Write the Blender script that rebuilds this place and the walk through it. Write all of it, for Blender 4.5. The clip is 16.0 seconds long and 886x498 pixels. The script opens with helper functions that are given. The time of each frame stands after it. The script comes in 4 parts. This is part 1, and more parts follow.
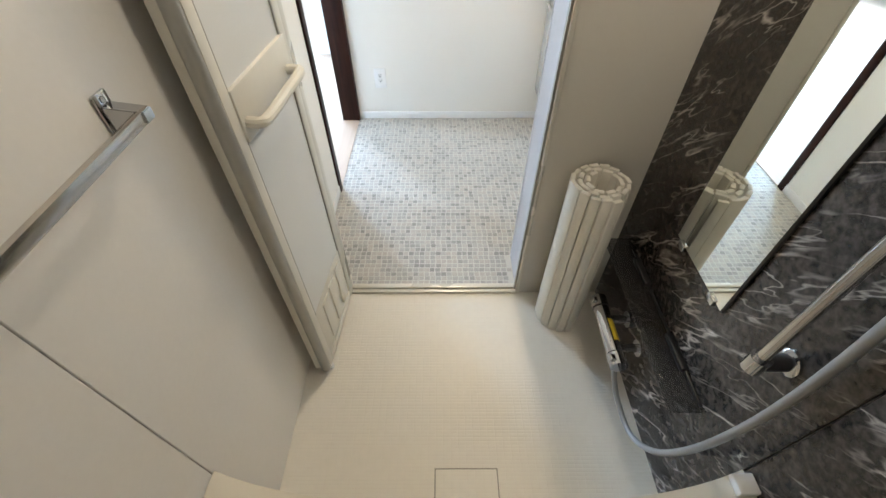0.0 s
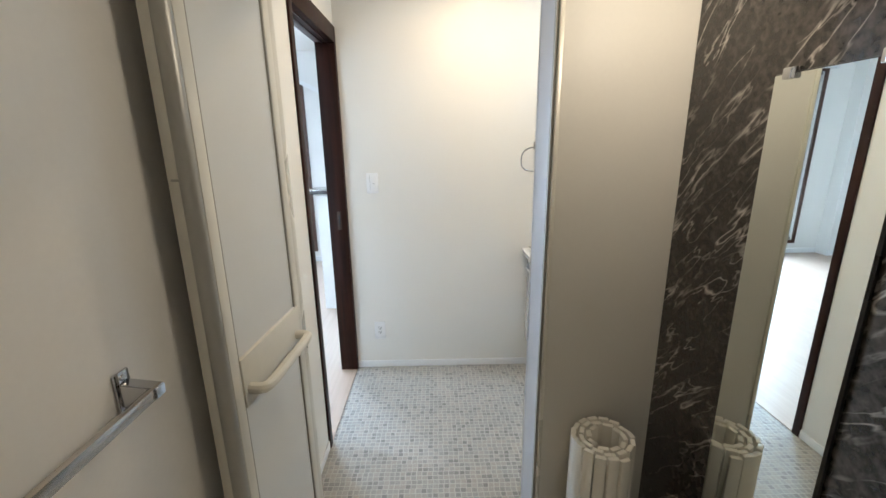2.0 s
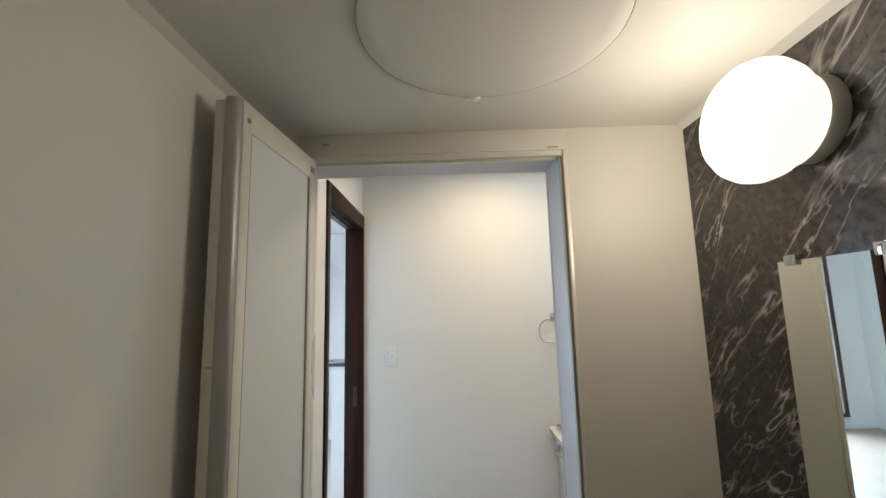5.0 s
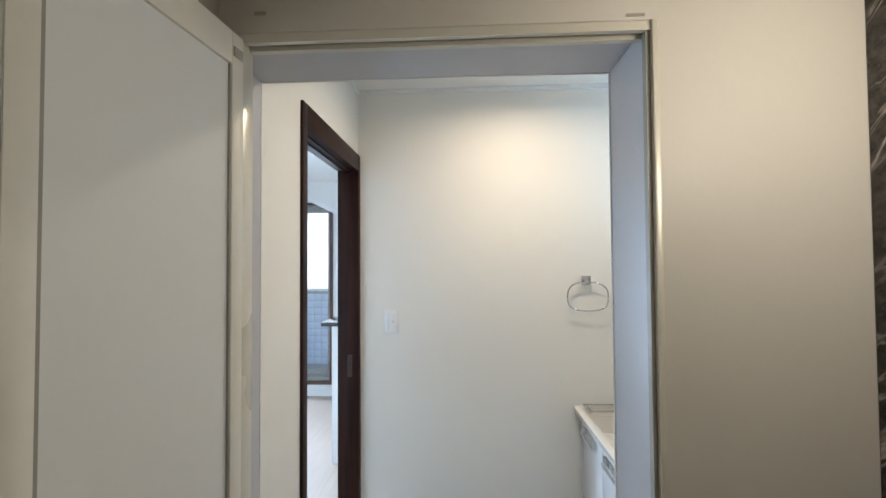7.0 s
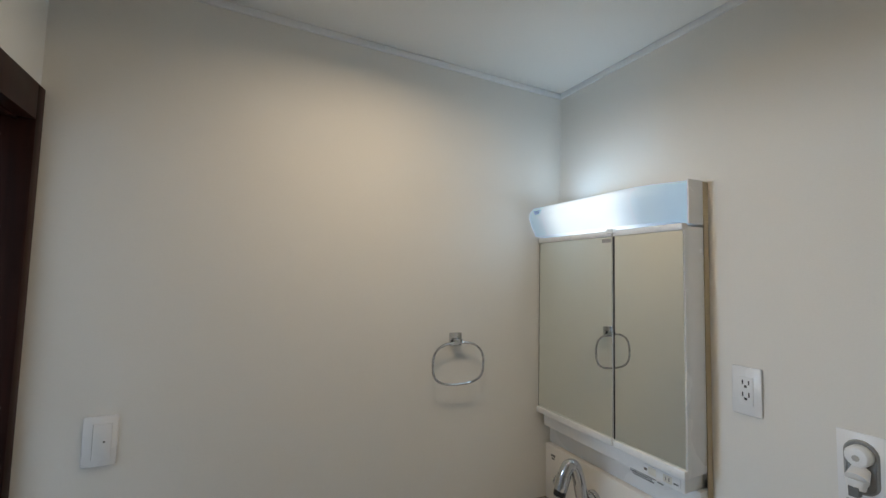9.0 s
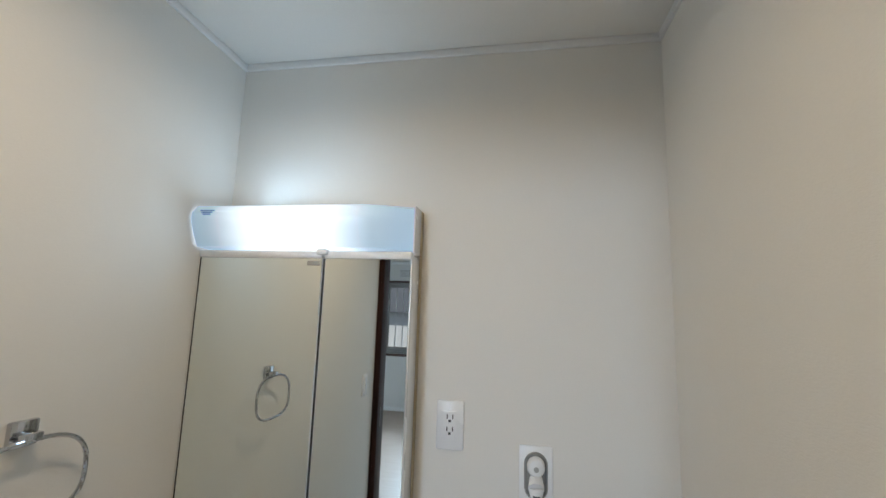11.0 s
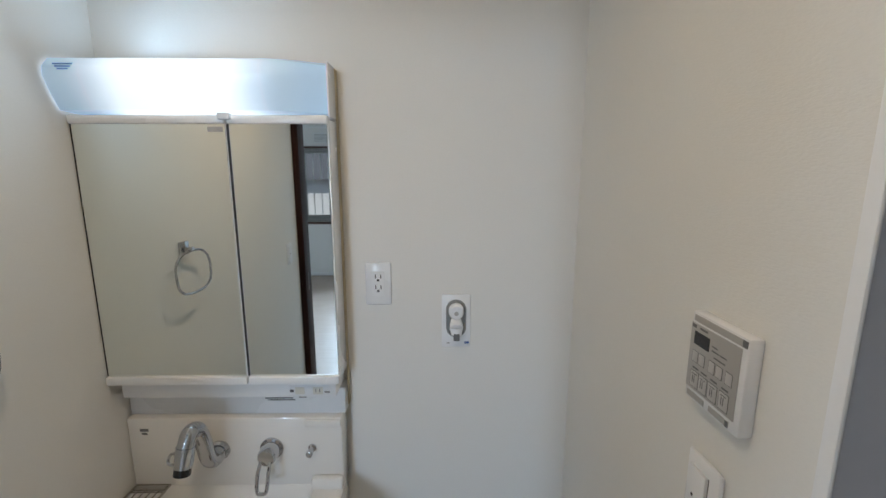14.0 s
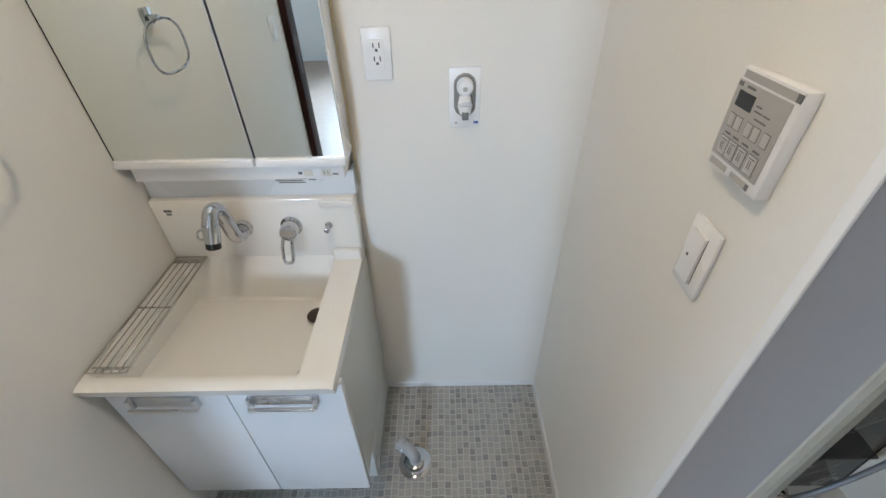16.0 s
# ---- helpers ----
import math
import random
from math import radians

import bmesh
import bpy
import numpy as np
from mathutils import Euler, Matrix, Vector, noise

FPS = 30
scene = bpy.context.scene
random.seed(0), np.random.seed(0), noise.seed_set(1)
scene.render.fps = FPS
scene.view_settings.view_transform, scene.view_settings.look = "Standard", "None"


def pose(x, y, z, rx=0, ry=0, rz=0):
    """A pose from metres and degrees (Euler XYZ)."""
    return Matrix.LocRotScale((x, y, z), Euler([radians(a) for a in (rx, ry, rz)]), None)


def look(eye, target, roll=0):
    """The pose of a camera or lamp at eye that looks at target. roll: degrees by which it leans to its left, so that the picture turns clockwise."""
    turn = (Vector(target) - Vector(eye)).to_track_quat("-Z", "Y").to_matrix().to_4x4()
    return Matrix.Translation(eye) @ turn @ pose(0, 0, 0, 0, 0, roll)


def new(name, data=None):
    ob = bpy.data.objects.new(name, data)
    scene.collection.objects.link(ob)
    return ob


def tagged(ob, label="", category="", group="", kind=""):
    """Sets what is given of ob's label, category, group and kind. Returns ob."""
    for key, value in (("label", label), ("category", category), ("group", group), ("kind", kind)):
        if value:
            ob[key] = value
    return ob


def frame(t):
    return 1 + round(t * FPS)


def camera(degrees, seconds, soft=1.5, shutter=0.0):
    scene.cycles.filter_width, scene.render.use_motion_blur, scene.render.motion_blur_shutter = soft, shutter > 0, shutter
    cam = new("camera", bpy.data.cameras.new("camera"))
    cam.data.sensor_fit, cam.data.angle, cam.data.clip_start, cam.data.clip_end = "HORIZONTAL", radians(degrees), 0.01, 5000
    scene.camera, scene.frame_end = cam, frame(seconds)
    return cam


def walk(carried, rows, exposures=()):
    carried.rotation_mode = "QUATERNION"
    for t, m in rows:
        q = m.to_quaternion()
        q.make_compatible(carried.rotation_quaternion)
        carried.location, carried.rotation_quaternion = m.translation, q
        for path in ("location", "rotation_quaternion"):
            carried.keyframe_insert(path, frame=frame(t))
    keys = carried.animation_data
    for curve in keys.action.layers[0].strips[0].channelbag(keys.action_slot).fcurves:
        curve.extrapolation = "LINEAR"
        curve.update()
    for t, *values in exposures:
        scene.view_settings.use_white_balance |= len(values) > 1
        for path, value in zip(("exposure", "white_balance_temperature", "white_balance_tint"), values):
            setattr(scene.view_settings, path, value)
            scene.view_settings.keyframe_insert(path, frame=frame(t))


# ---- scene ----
cam = camera(93.5, 16.0)
PATH = [
    (0, (0.168, -1.064, 1.4), (0.169, 0.303, -0.059), -0.1),
    (0.5, (0.165, -1.061, 1.41), (0.176, 0.49, 0.147), -0.0),
    (1, (0.168, -1.066, 1.431), (0.185, 0.657, 0.415), -0.4),
    (1.5, (0.169, -1.073, 1.45), (0.192, 0.779, 0.696), -0.7),
    (2, (0.174, -1.083, 1.462), (0.2, 0.851, 0.954), -0.8),
    (2.5, (0.167, -1.093, 1.471), (0.2, 0.886, 1.185), -0.7),
    (3, (0.157, -1.106, 1.476), (0.198, 0.891, 1.386), -0.7),
    (3.5, (0.15, -1.115, 1.48), (0.193, 0.881, 1.582), -0.7),
    (3.7, (0.145, -1.119, 1.483), (0.195, 0.873, 1.653), -1.0),
    (5.8, (0.182, -1.043, 1.514), (0.067, 0.934, 1.798), -1.2),
    (6, (0.193, -1.002, 1.522), (0.056, 0.979, 1.761), -1.1),
    (6.5, (0.196, -0.889, 1.534), (0.04, 1.101, 1.668), -1.1),
    (7, (0.163, -0.687, 1.526), (0.064, 1.31, 1.579), -0.4),
    (7.5, (0.091, -0.325, 1.582), (0.125, 1.674, 1.626), -0.8),
    (8, (0.06, -0.205, 1.637), (0.283, 1.782, 1.664), -0.4),
    (8.5, (0.053, -0.049, 1.619), (0.57, 1.881, 1.701), 0.4),
    (9, (0.071, 0.116, 1.635), (0.952, 1.907, 1.77), 1.4),
    (9.5, (0.106, 0.312, 1.621), (1.426, 1.803, 1.802), 2.3),
    (10, (0.156, 0.451, 1.652), (1.804, 1.563, 1.867), 2.8),
    (10.2, (0.159, 0.489, 1.649), (1.91, 1.426, 1.887), 2.8),
    (12.3, (0.102, 0.594, 1.683), (2.088, 0.557, 1.918), 0.4),
    (12.5, (0.112, 0.575, 1.679), (2.101, 0.546, 1.886), 0.3),
    (13, (0.119, 0.577, 1.679), (2.117, 0.532, 1.765), 0.2),
    (13.5, (0.125, 0.578, 1.673), (2.121, 0.532, 1.559), 0.2),
    (14, (0.131, 0.573, 1.663), (2.099, 0.547, 1.309), -0.0),
    (14.5, (0.134, 0.578, 1.652), (2.04, 0.558, 1.047), -0.3),
    (15, (0.141, 0.579, 1.642), (1.949, 0.569, 0.788), -0.5),
    (15.5, (0.147, 0.577, 1.63), (1.841, 0.578, 0.566), -0.9),
    (16, (0.158, 0.579, 1.615), (1.733, 0.589, 0.383), -1.2),
]
walk(cam, [(t, look(e, g, r)) for t, e, g, r in PATH],
     exposures=((0, 1.22, 6350, 10), (1, 0.98, 6350, 10), (2, 0.6, 6350, 10), (3.7, 0.34, 6350, 10), (6, 0.14, 6350, 10), (6.7, 0.32, 6250, 10), (7.5, -0.06, 6050, 10),
                (8.5, -0.58, 6050, 10), (9, -0.82, 6450, 11), (9.7, -0.62, 6450, 11), (12.5, -0.64, 6350, 11), (14, -0.68, 6300, 12), (16, -0.04, 6300, 12)))

# ---- light ----
world = bpy.data.worlds.new("world")
scene.world = world
world.use_nodes = True
wn = world.node_tree
sky = wn.nodes.new("ShaderNodeTexSky")
sky.sky_type, sky.sun_disc = "NISHITA", False
sky.sun_elevation, sky.sun_rotation = radians(48), radians(143)
wn.links.new(sky.outputs[0], wn.nodes["Background"].inputs[0])
wn.nodes["Background"].inputs[1].default_value = 0.15


def lamp(name, kind, m, energy, color, size=0.1, size_y=None, spread=None):
    d = bpy.data.lights.new(name, kind)
    d.energy, d.color = energy, color
    if kind == "AREA":
        d.size = size
        if size_y:
            d.shape, d.size_y = "RECTANGLE", size_y
        if spread:
            d.spread = radians(spread)
    elif kind == "SUN":
        d.angle = radians(size)
    else:
        d.shadow_soft_size = size
    ob = new(name, d)
    ob.matrix_world = m
    return ob


lamp("sun", "SUN", look((5, -6, 8), (-2.5, 4, 0)), 4.5, (1, 0.96, 0.9), 0.5)
lamp("balcony_daylight", "AREA", look((-2.4, 6.3, 3.15), (-1.2, 2.0, 0.9)), 85, (0.62, 0.80, 1.0), 4.2, 1.0)
lamp("balcony_window_light", "AREA", look((-2.62, 4.03, 1.17), (-2.0, 2.4, 0.75)), 45, (0.60, 0.79, 1.0), 0.50, 1.9, spread=115)
lamp("side_window_light", "AREA", look((-4.67, 2.05, 1.70), (1.24, 0.62, 0.15)), 40, (0.58, 0.78, 1.0), 0.50, 0.65, spread=100)
lamp("bath_bulb", "POINT", pose(0.680, -0.386, 1.790), 4.9, (1.0, 0.85, 0.65), 0.10)
lamp("vanity_tube", "AREA", look((1.085, 1.14, 1.865), (0.3, 1.14, 1.75)), 0.52, (0.50, 0.76, 1.0), 0.34, 0.06)
lamp("vanity_tube_up", "AREA", look((1.12, 1.17, 1.935), (1.06, 1.20, 3)), 0.70, (0.50, 0.76, 1.0), 0.30, 0.06)
lamp("downlight_bulb", "AREA", look((0.42, 0.89, 2.385), (0.42, 0.89, 0)), 6.5, (1.0, 0.79, 0.54), 0.09, spread=165)


# ---- materials ----
def mat(name, color, rough=0.5, metal=0.0, vary=0.06, grain=40.0, bump=0.0, stretch=(1, 1, 1), big=3.0,
        coat=0.0, spec=0.5, each=0.0):
    """A surface with two scales of colour variation and a fine relief."""
    m = bpy.data.materials.new(name)
    m.use_nodes = True
    nt = m.node_tree
    b = nt.nodes["Principled BSDF"]
    N = nt.nodes.new
    L = nt.links.new
    tc = N("ShaderNodeTexCoord")
    mp = N("ShaderNodeMapping")
    mp.inputs["Scale"].default_value = stretch
    L(tc.outputs["Object"], mp.inputs[0])
    n1 = N("ShaderNodeTexNoise")
    n1.inputs["Scale"].default_value, n1.inputs["Detail"].default_value = grain, 4
    n2 = N("ShaderNodeTexNoise")
    n2.inputs["Scale"].default_value, n2.inputs["Detail"].default_value = big, 3
    L(mp.outputs[0], n1.inputs["Vector"])
    L(tc.outputs["Object"], n2.inputs["Vector"])
    add = N("ShaderNodeMath")
    L(n1.outputs["Fac"], add.inputs[0])
    L(n2.outputs["Fac"], add.inputs[1])
    last = add.outputs[0]
    if each:
        oi = N("ShaderNodeObjectInfo")
        mu = N("ShaderNodeMath")
        mu.operation = "MULTIPLY_ADD"
        L(oi.outputs["Random"], mu.inputs[0])
        mu.inputs[1].default_value = each
        L(last, mu.inputs[2])
        last = mu.outputs[0]
    rng = N("ShaderNodeMapRange")
    rng.inputs[1].default_value, rng.inputs[2].default_value = 0.6, 1.4 + each
    rng.inputs[3].default_value, rng.inputs[4].default_value = 1 - vary, 1 + vary
    L(last, rng.inputs[0])
    mix = N("ShaderNodeVectorMath")
    mix.operation = "SCALE"
    mix.inputs[0].default_value = color
    L(rng.outputs[0], mix.inputs["Scale"])
    L(mix.outputs[0], b.inputs["Base Color"])
    r2 = N("ShaderNodeMapRange")
    r2.inputs[1].default_value, r2.inputs[2].default_value = 0.3, 0.7
    r2.inputs[3].default_value, r2.inputs[4].default_value = max(0.02, rough - 0.06), rough + 0.06
    L(n2.outputs["Fac"], r2.inputs[0])
    L(r2.outputs[0], b.inputs["Roughness"])
    b.inputs["Metallic"].default_value = metal
    b.inputs["Coat Weight"].default_value = coat
    b.inputs["Specular IOR Level"].default_value = spec
    if bump:
        bp = N("ShaderNodeBump")
        bp.inputs["Strength"].default_value, bp.inputs["Distance"].default_value = bump, 0.002
        L(n1.outputs["Fac"], bp.inputs["Height"])
        L(bp.outputs[0], b.inputs["Normal"])
    return m


def marble_mat():
    m = mat("dark_marble_film", (0.02, 0.018, 0.017), 0.16)
    nt = m.node_tree
    b = nt.nodes["Principled BSDF"]
    N = nt.nodes.new
    L = nt.links.new
    tc = N("ShaderNodeTexCoord")
    turn = N("ShaderNodeMapping")
    turn.inputs["Rotation"].default_value = (radians(44), 0, 0)
    L(tc.outputs["Object"], turn.inputs[0])
    mp = N("ShaderNodeMapping")
    mp.inputs["Scale"].default_value = (1.0, 0.46, 2.2)
    L(turn.outputs[0], mp.inputs[0])
    warp = N("ShaderNodeTexNoise")
    warp.inputs["Scale"].default_value, warp.inputs["Detail"].default_value = 5, 5
    L(mp.outputs[0], warp.inputs["Vector"])
    ad = N("ShaderNodeVectorMath")
    ad.operation = "MULTIPLY_ADD"
    ad.inputs[1].default_value = (0.17, 0.17, 0.17)
    L(warp.outputs["Color"], ad.inputs[0])
    L(mp.outputs[0], ad.inputs[2])
    cols = []
    for sc, width, gain in ((4.4, 0.015, 1.0), (9.0, 0.018, 0.8)):
        n = N("ShaderNodeTexNoise")
        n.inputs["Scale"].default_value, n.inputs["Detail"].default_value = sc, 3
        L(ad.outputs[0], n.inputs["Vector"])
        d = N("ShaderNodeMath")
        d.operation = "SUBTRACT"
        L(n.outputs["Fac"], d.inputs[0])
        d.inputs[1].default_value = 0.5
        a = N("ShaderNodeMath")
        a.operation = "ABSOLUTE"
        L(d.outputs[0], a.inputs[0])
        r = N("ShaderNodeMapRange")
        r.inputs[1].default_value, r.inputs[2].default_value = 0.0, width
        r.inputs[3].default_value, r.inputs[4].default_value = gain, 0.0
        L(a.outputs[0], r.inputs[0])
        cols.append(r)
    mask = N("ShaderNodeTexNoise")
    mask.inputs["Scale"].default_value, mask.inputs["Detail"].default_value = 9, 4
    L(mp.outputs[0], mask.inputs["Vector"])
    mr = N("ShaderNodeMapRange")
    mr.inputs[1].default_value, mr.inputs[2].default_value = 0.42, 0.64
    L(mask.outputs["Fac"], mr.inputs[0])
    s = N("ShaderNodeMath")
    L(cols[0].outputs[0], s.inputs[0])
    L(cols[1].outputs[0], s.inputs[1])
    s2 = N("ShaderNodeMath")
    s2.operation = "MULTIPLY"
    L(s.outputs[0], s2.inputs[0])
    L(mr.outputs[0], s2.inputs[1])
    mott = N("ShaderNodeTexNoise")
    mott.inputs["Scale"].default_value, mott.inputs["Detail"].default_value = 70, 4
    L(turn.outputs[0], mott.inputs["Vector"])
    ramp = N("ShaderNodeValToRGB")
    ramp.color_ramp.elements[0].position, ramp.color_ramp.elements[0].color = 0.38, (0.018, 0.016, 0.015, 1)
    ramp.color_ramp.elements[1].position, ramp.color_ramp.elements[1].color = 0.72, (0.070, 0.060, 0.054, 1)
    L(mott.outputs["Fac"], ramp.inputs[0])
    mx = N("ShaderNodeMix")
    mx.data_type = "RGBA"
    L(s2.outputs[0], mx.inputs[0])
    L(ramp.outputs[0], mx.inputs[6])
    mx.inputs[7].default_value = (0.42, 0.38, 0.35, 1)
    L(mx.outputs[2], b.inputs["Base Color"])
    return m


def mosaic_mat():
    """Small grey-beige stone-look pieces; each piece takes its own tone."""
    m = mat("mosaic_piece", (0.4, 0.4, 0.38), 0.42)
    nt = m.node_tree
    b = nt.nodes["Principled BSDF"]
    N = nt.nodes.new
    L = nt.links.new
    oi = N("ShaderNodeObjectInfo")
    ge = N("ShaderNodeNewGeometry")
    s = N("ShaderNodeMath")
    L(oi.outputs["Random"], s.inputs[0])
    L(ge.outputs["Random Per Island"], s.inputs[1])
    f = N("ShaderNodeMath")
    f.operation = "FRACT"
    L(s.outputs[0], f.inputs[0])
    ramp = N("ShaderNodeValToRGB")
    cr = ramp.color_ramp
    cr.elements[0].position, cr.elements[0].color = 0.0, (0.24, 0.24, 0.235, 1)
    cr.elements[1].position, cr.elements[1].color = 1.0, (0.42, 0.41, 0.385, 1)
    for p, c in ((0.25, (0.33, 0.33, 0.32, 1)), (0.55, (0.375, 0.375, 0.365, 1)), (0.8, (0.40, 0.38, 0.35, 1))):
        cr.elements.new(p).color = c
    L(f.outputs[0], ramp.inputs[0])
    tc = N("ShaderNodeTexCoord")
    n = N("ShaderNodeTexNoise")
    n.inputs["Scale"].default_value, n.inputs["Detail"].default_value = 160, 4
    L(tc.outputs["Object"], n.inputs["Vector"])
    mr = N("ShaderNodeMapRange")
    mr.inputs[3].default_value, mr.inputs[4].default_value = 0.74, 1.26
    L(n.outputs["Fac"], mr.inputs[0])
    sc = N("ShaderNodeVectorMath")
    sc.operation = "SCALE"
    L(ramp.outputs[0], sc.inputs[0])
    L(mr.outputs[0], sc.inputs["Scale"])
    L(sc.outputs[0], b.inputs["Base Color"])
    return m


def bath_floor_mat():
    m = mat("ribbed_bath_floor", (0.74, 0.71, 0.645), 0.38, vary=0.03)
    nt = m.node_tree
    b = nt.nodes["Principled BSDF"]
    N = nt.nodes.new
    L = nt.links.new
    tc = N("ShaderNodeTexCoord")
    br = N("ShaderNodeTexBrick")
    br.offset = 0.0
    for k, v in (("Scale", 1.0), ("Mortar Size", 0.0012), ("Mortar Smooth", 0.6), ("Brick Width", 0.024), ("Row Height", 0.0115)):
        br.inputs[k].default_value = v
    L(tc.outputs["Object"], br.inputs["Vector"])
    bp = N("ShaderNodeBump")
    bp.inputs["Strength"].default_value, bp.inputs["Distance"].default_value = 0.5, 0.002
    bp.invert = True
    L(br.outputs["Fac"], bp.inputs["Height"])
    L(bp.outputs[0], b.inputs["Normal"])
    return m


def wood_mat(name, dark, light, rough, along=1, spec=0.5):
    m = mat(name, light, rough, spec=spec)
    nt = m.node_tree
    b = nt.nodes["Principled BSDF"]
    N = nt.nodes.new
    L = nt.links.new
    tc = N("ShaderNodeTexCoord")
    mp = N("ShaderNodeMapping")
    sc = [45, 45, 45]
    sc[along] = 2.5
    mp.inputs["Scale"].default_value = sc
    L(tc.outputs["Object"], mp.inputs[0])
    n = N("ShaderNodeTexNoise")
    n.inputs["Scale"].default_value, n.inputs["Detail"].default_value = 1.0, 6
    L(mp.outputs[0], n.inputs["Vector"])
    r = N("ShaderNodeValToRGB")
    r.color_ramp.elements[0].position, r.color_ramp.elements[0].color = 0.3, (*dark, 1)
    r.color_ramp.elements[1].position, r.color_ramp.elements[1].color = 0.7, (*light, 1)
    L(n.outputs["Fac"], r.inputs[0])
    L(r.outputs[0], b.inputs["Base Color"])
    return m


def simple(name, color, rough, metal=0.0, **kw):
    m = bpy.data.materials.new(name)
    m.use_nodes = True
    b = m.node_tree.nodes["Principled BSDF"]
    b.inputs["Base Color"].default_value = (*color, 1)
    b.inputs["Roughness"].default_value, b.inputs["Metallic"].default_value = rough, metal
    for k, v in kw.items():
        b.inputs[k.replace("_", " ")].default_value = v
    return m


def glow_mat(name, color, strength, base=(0.9, 0.9, 0.9)):
    m = simple(name, base, 0.3)
    b = m.node_tree.nodes["Principled BSDF"]
    b.inputs["Emission Color"].default_value = (*color, 1)
    b.inputs["Emission Strength"].default_value = strength
    return m


def tube_cover_mat():
    """A frosted cover lit by the tube behind its middle, fading to the ends."""
    m = glow_mat("lit_frosted_cover", (0.86, 0.94, 1.0), 1.0, (0.55, 0.68, 0.80))
    nt = m.node_tree
    b = nt.nodes["Principled BSDF"]
    N = nt.nodes.new
    L = nt.links.new
    tc = N("ShaderNodeTexCoord")
    sp = N("ShaderNodeSeparateXYZ")
    L(tc.outputs["Object"], sp.inputs[0])
    d = N("ShaderNodeMath")
    d.operation = "SUBTRACT"
    L(sp.outputs[1], d.inputs[0])
    d.inputs[1].default_value = 1.15
    a = N("ShaderNodeMath")
    a.operation = "ABSOLUTE"
    L(d.outputs[0], a.inputs[0])
    r = N("ShaderNodeMapRange")
    r.interpolation_type = "SMOOTHSTEP"
    for i, v in enumerate((0.09, 0.24, 1.5, 0.42)):
        r.inputs[i + 1].default_value = v
    L(a.outputs[0], r.inputs[0])
    L(r.outputs[0], b.inputs["Emission Strength"])
    c = N("ShaderNodeValToRGB")
    c.color_ramp.elements[0].position, c.color_ramp.elements[0].color = 0.12, (0.86, 0.95, 1, 1)
    c.color_ramp.elements[1].position, c.color_ramp.elements[1].color = 0.28, (0.36, 0.66, 1, 1)
    L(a.outputs[0], c.inputs[0])
    L(c.outputs[0], b.inputs["Emission Color"])
    return m


WALLPAPER = mat("woven_wallpaper", (0.80, 0.785, 0.745), 0.75, vary=0.02, grain=300, bump=0.2, stretch=(0.55, 0.55, 1.7), big=2)
DK_PAPER = mat("white_wallpaper", (0.80, 0.79, 0.77), 0.75, vary=0.02, grain=240, bump=0.3, big=2)
CEIL_PAPER = mat("ceiling_paper", (0.80, 0.79, 0.76), 0.8, vary=0.02, grain=200, bump=0.3)
BATH_PANEL = mat("bath_wall_panel", (0.78, 0.765, 0.735), 0.48, vary=0.02, grain=90, bump=0.03)
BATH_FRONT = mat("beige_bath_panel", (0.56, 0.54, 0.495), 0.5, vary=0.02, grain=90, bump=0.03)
BATH_CEIL = mat("bath_ceiling_panel", (0.66, 0.645, 0.61), 0.45, vary=0.02)
MARBLE = marble_mat()
MOSAIC = mosaic_mat()
BATH_FLOOR = bath_floor_mat()
DARK_WOOD = wood_mat("dark_brown_wood", (0.012, 0.0032, 0.002), (0.034, 0.0095, 0.0055), 0.45, 2, 0.18)
BROWN_FRAME = wood_mat("brown_window_trim", (0.06, 0.028, 0.02), (0.11, 0.055, 0.04), 0.4, 2)
PALE_FLOOR = wood_mat("pale_wood_floor", (0.43, 0.33, 0.26), (0.48, 0.37, 0.295), 0.42, 1)
WHITE_TRIM = mat("white_trim", (0.82, 0.825, 0.83), 0.45, vary=0.02)
WHITE_PLASTIC = mat("white_plastic", (0.84, 0.845, 0.85), 0.26, vary=0.02, grain=60)
CREAM_PLASTIC = mat("cream_plastic", (0.70, 0.68, 0.61), 0.42, vary=0.03)
GASKET = mat("grey_gasket", (0.30, 0.29, 0.25), 0.45, vary=0.05)
CREAM_ALU = mat("cream_aluminium", (0.62, 0.60, 0.53), 0.3, metal=0.2, vary=0.03)
LEAF_PANE = mat("frosted_door_panel", (0.72, 0.73, 0.72), 0.55, vary=0.01, grain=150)
CERAMIC = mat("white_ceramic", (0.82, 0.80, 0.76), 0.09, vary=0.01, coat=0.3)
CAB_WHITE = mat("gloss_white_door", (0.80, 0.81, 0.83), 0.16, vary=0.01, coat=0.2)
CAB_SIDE = mat("pale_grey_side", (0.62, 0.63, 0.60), 0.4, vary=0.02)
STICKER = mat("pale_blue_print", (0.22, 0.42, 0.72), 0.5)
REMOTE_FACE = mat("grey_remote_face", (0.40, 0.39, 0.375), 0.4, vary=0.03)
REMOTE_KEY = mat("grey_remote_key", (0.50, 0.49, 0.475), 0.4, vary=0.03)
PALE_PANE = mat("pale_reflecting_pane", (0.62, 0.72, 0.80), 0.25, vary=0.08)
TAN = mat("tan_board_edge", (0.56, 0.46, 0.30), 0.6, vary=0.08)
CHROME = simple("chrome", (0.56, 0.57, 0.59), 0.06, 1.0)
STEEL = mat("brushed_steel", (0.52, 0.49, 0.45), 0.24, metal=1.0, vary=0.08, grain=90, stretch=(4, 0.1, 4))
SATIN = mat("satin_aluminium", (0.72, 0.72, 0.72), 0.3, metal=0.85, vary=0.04)
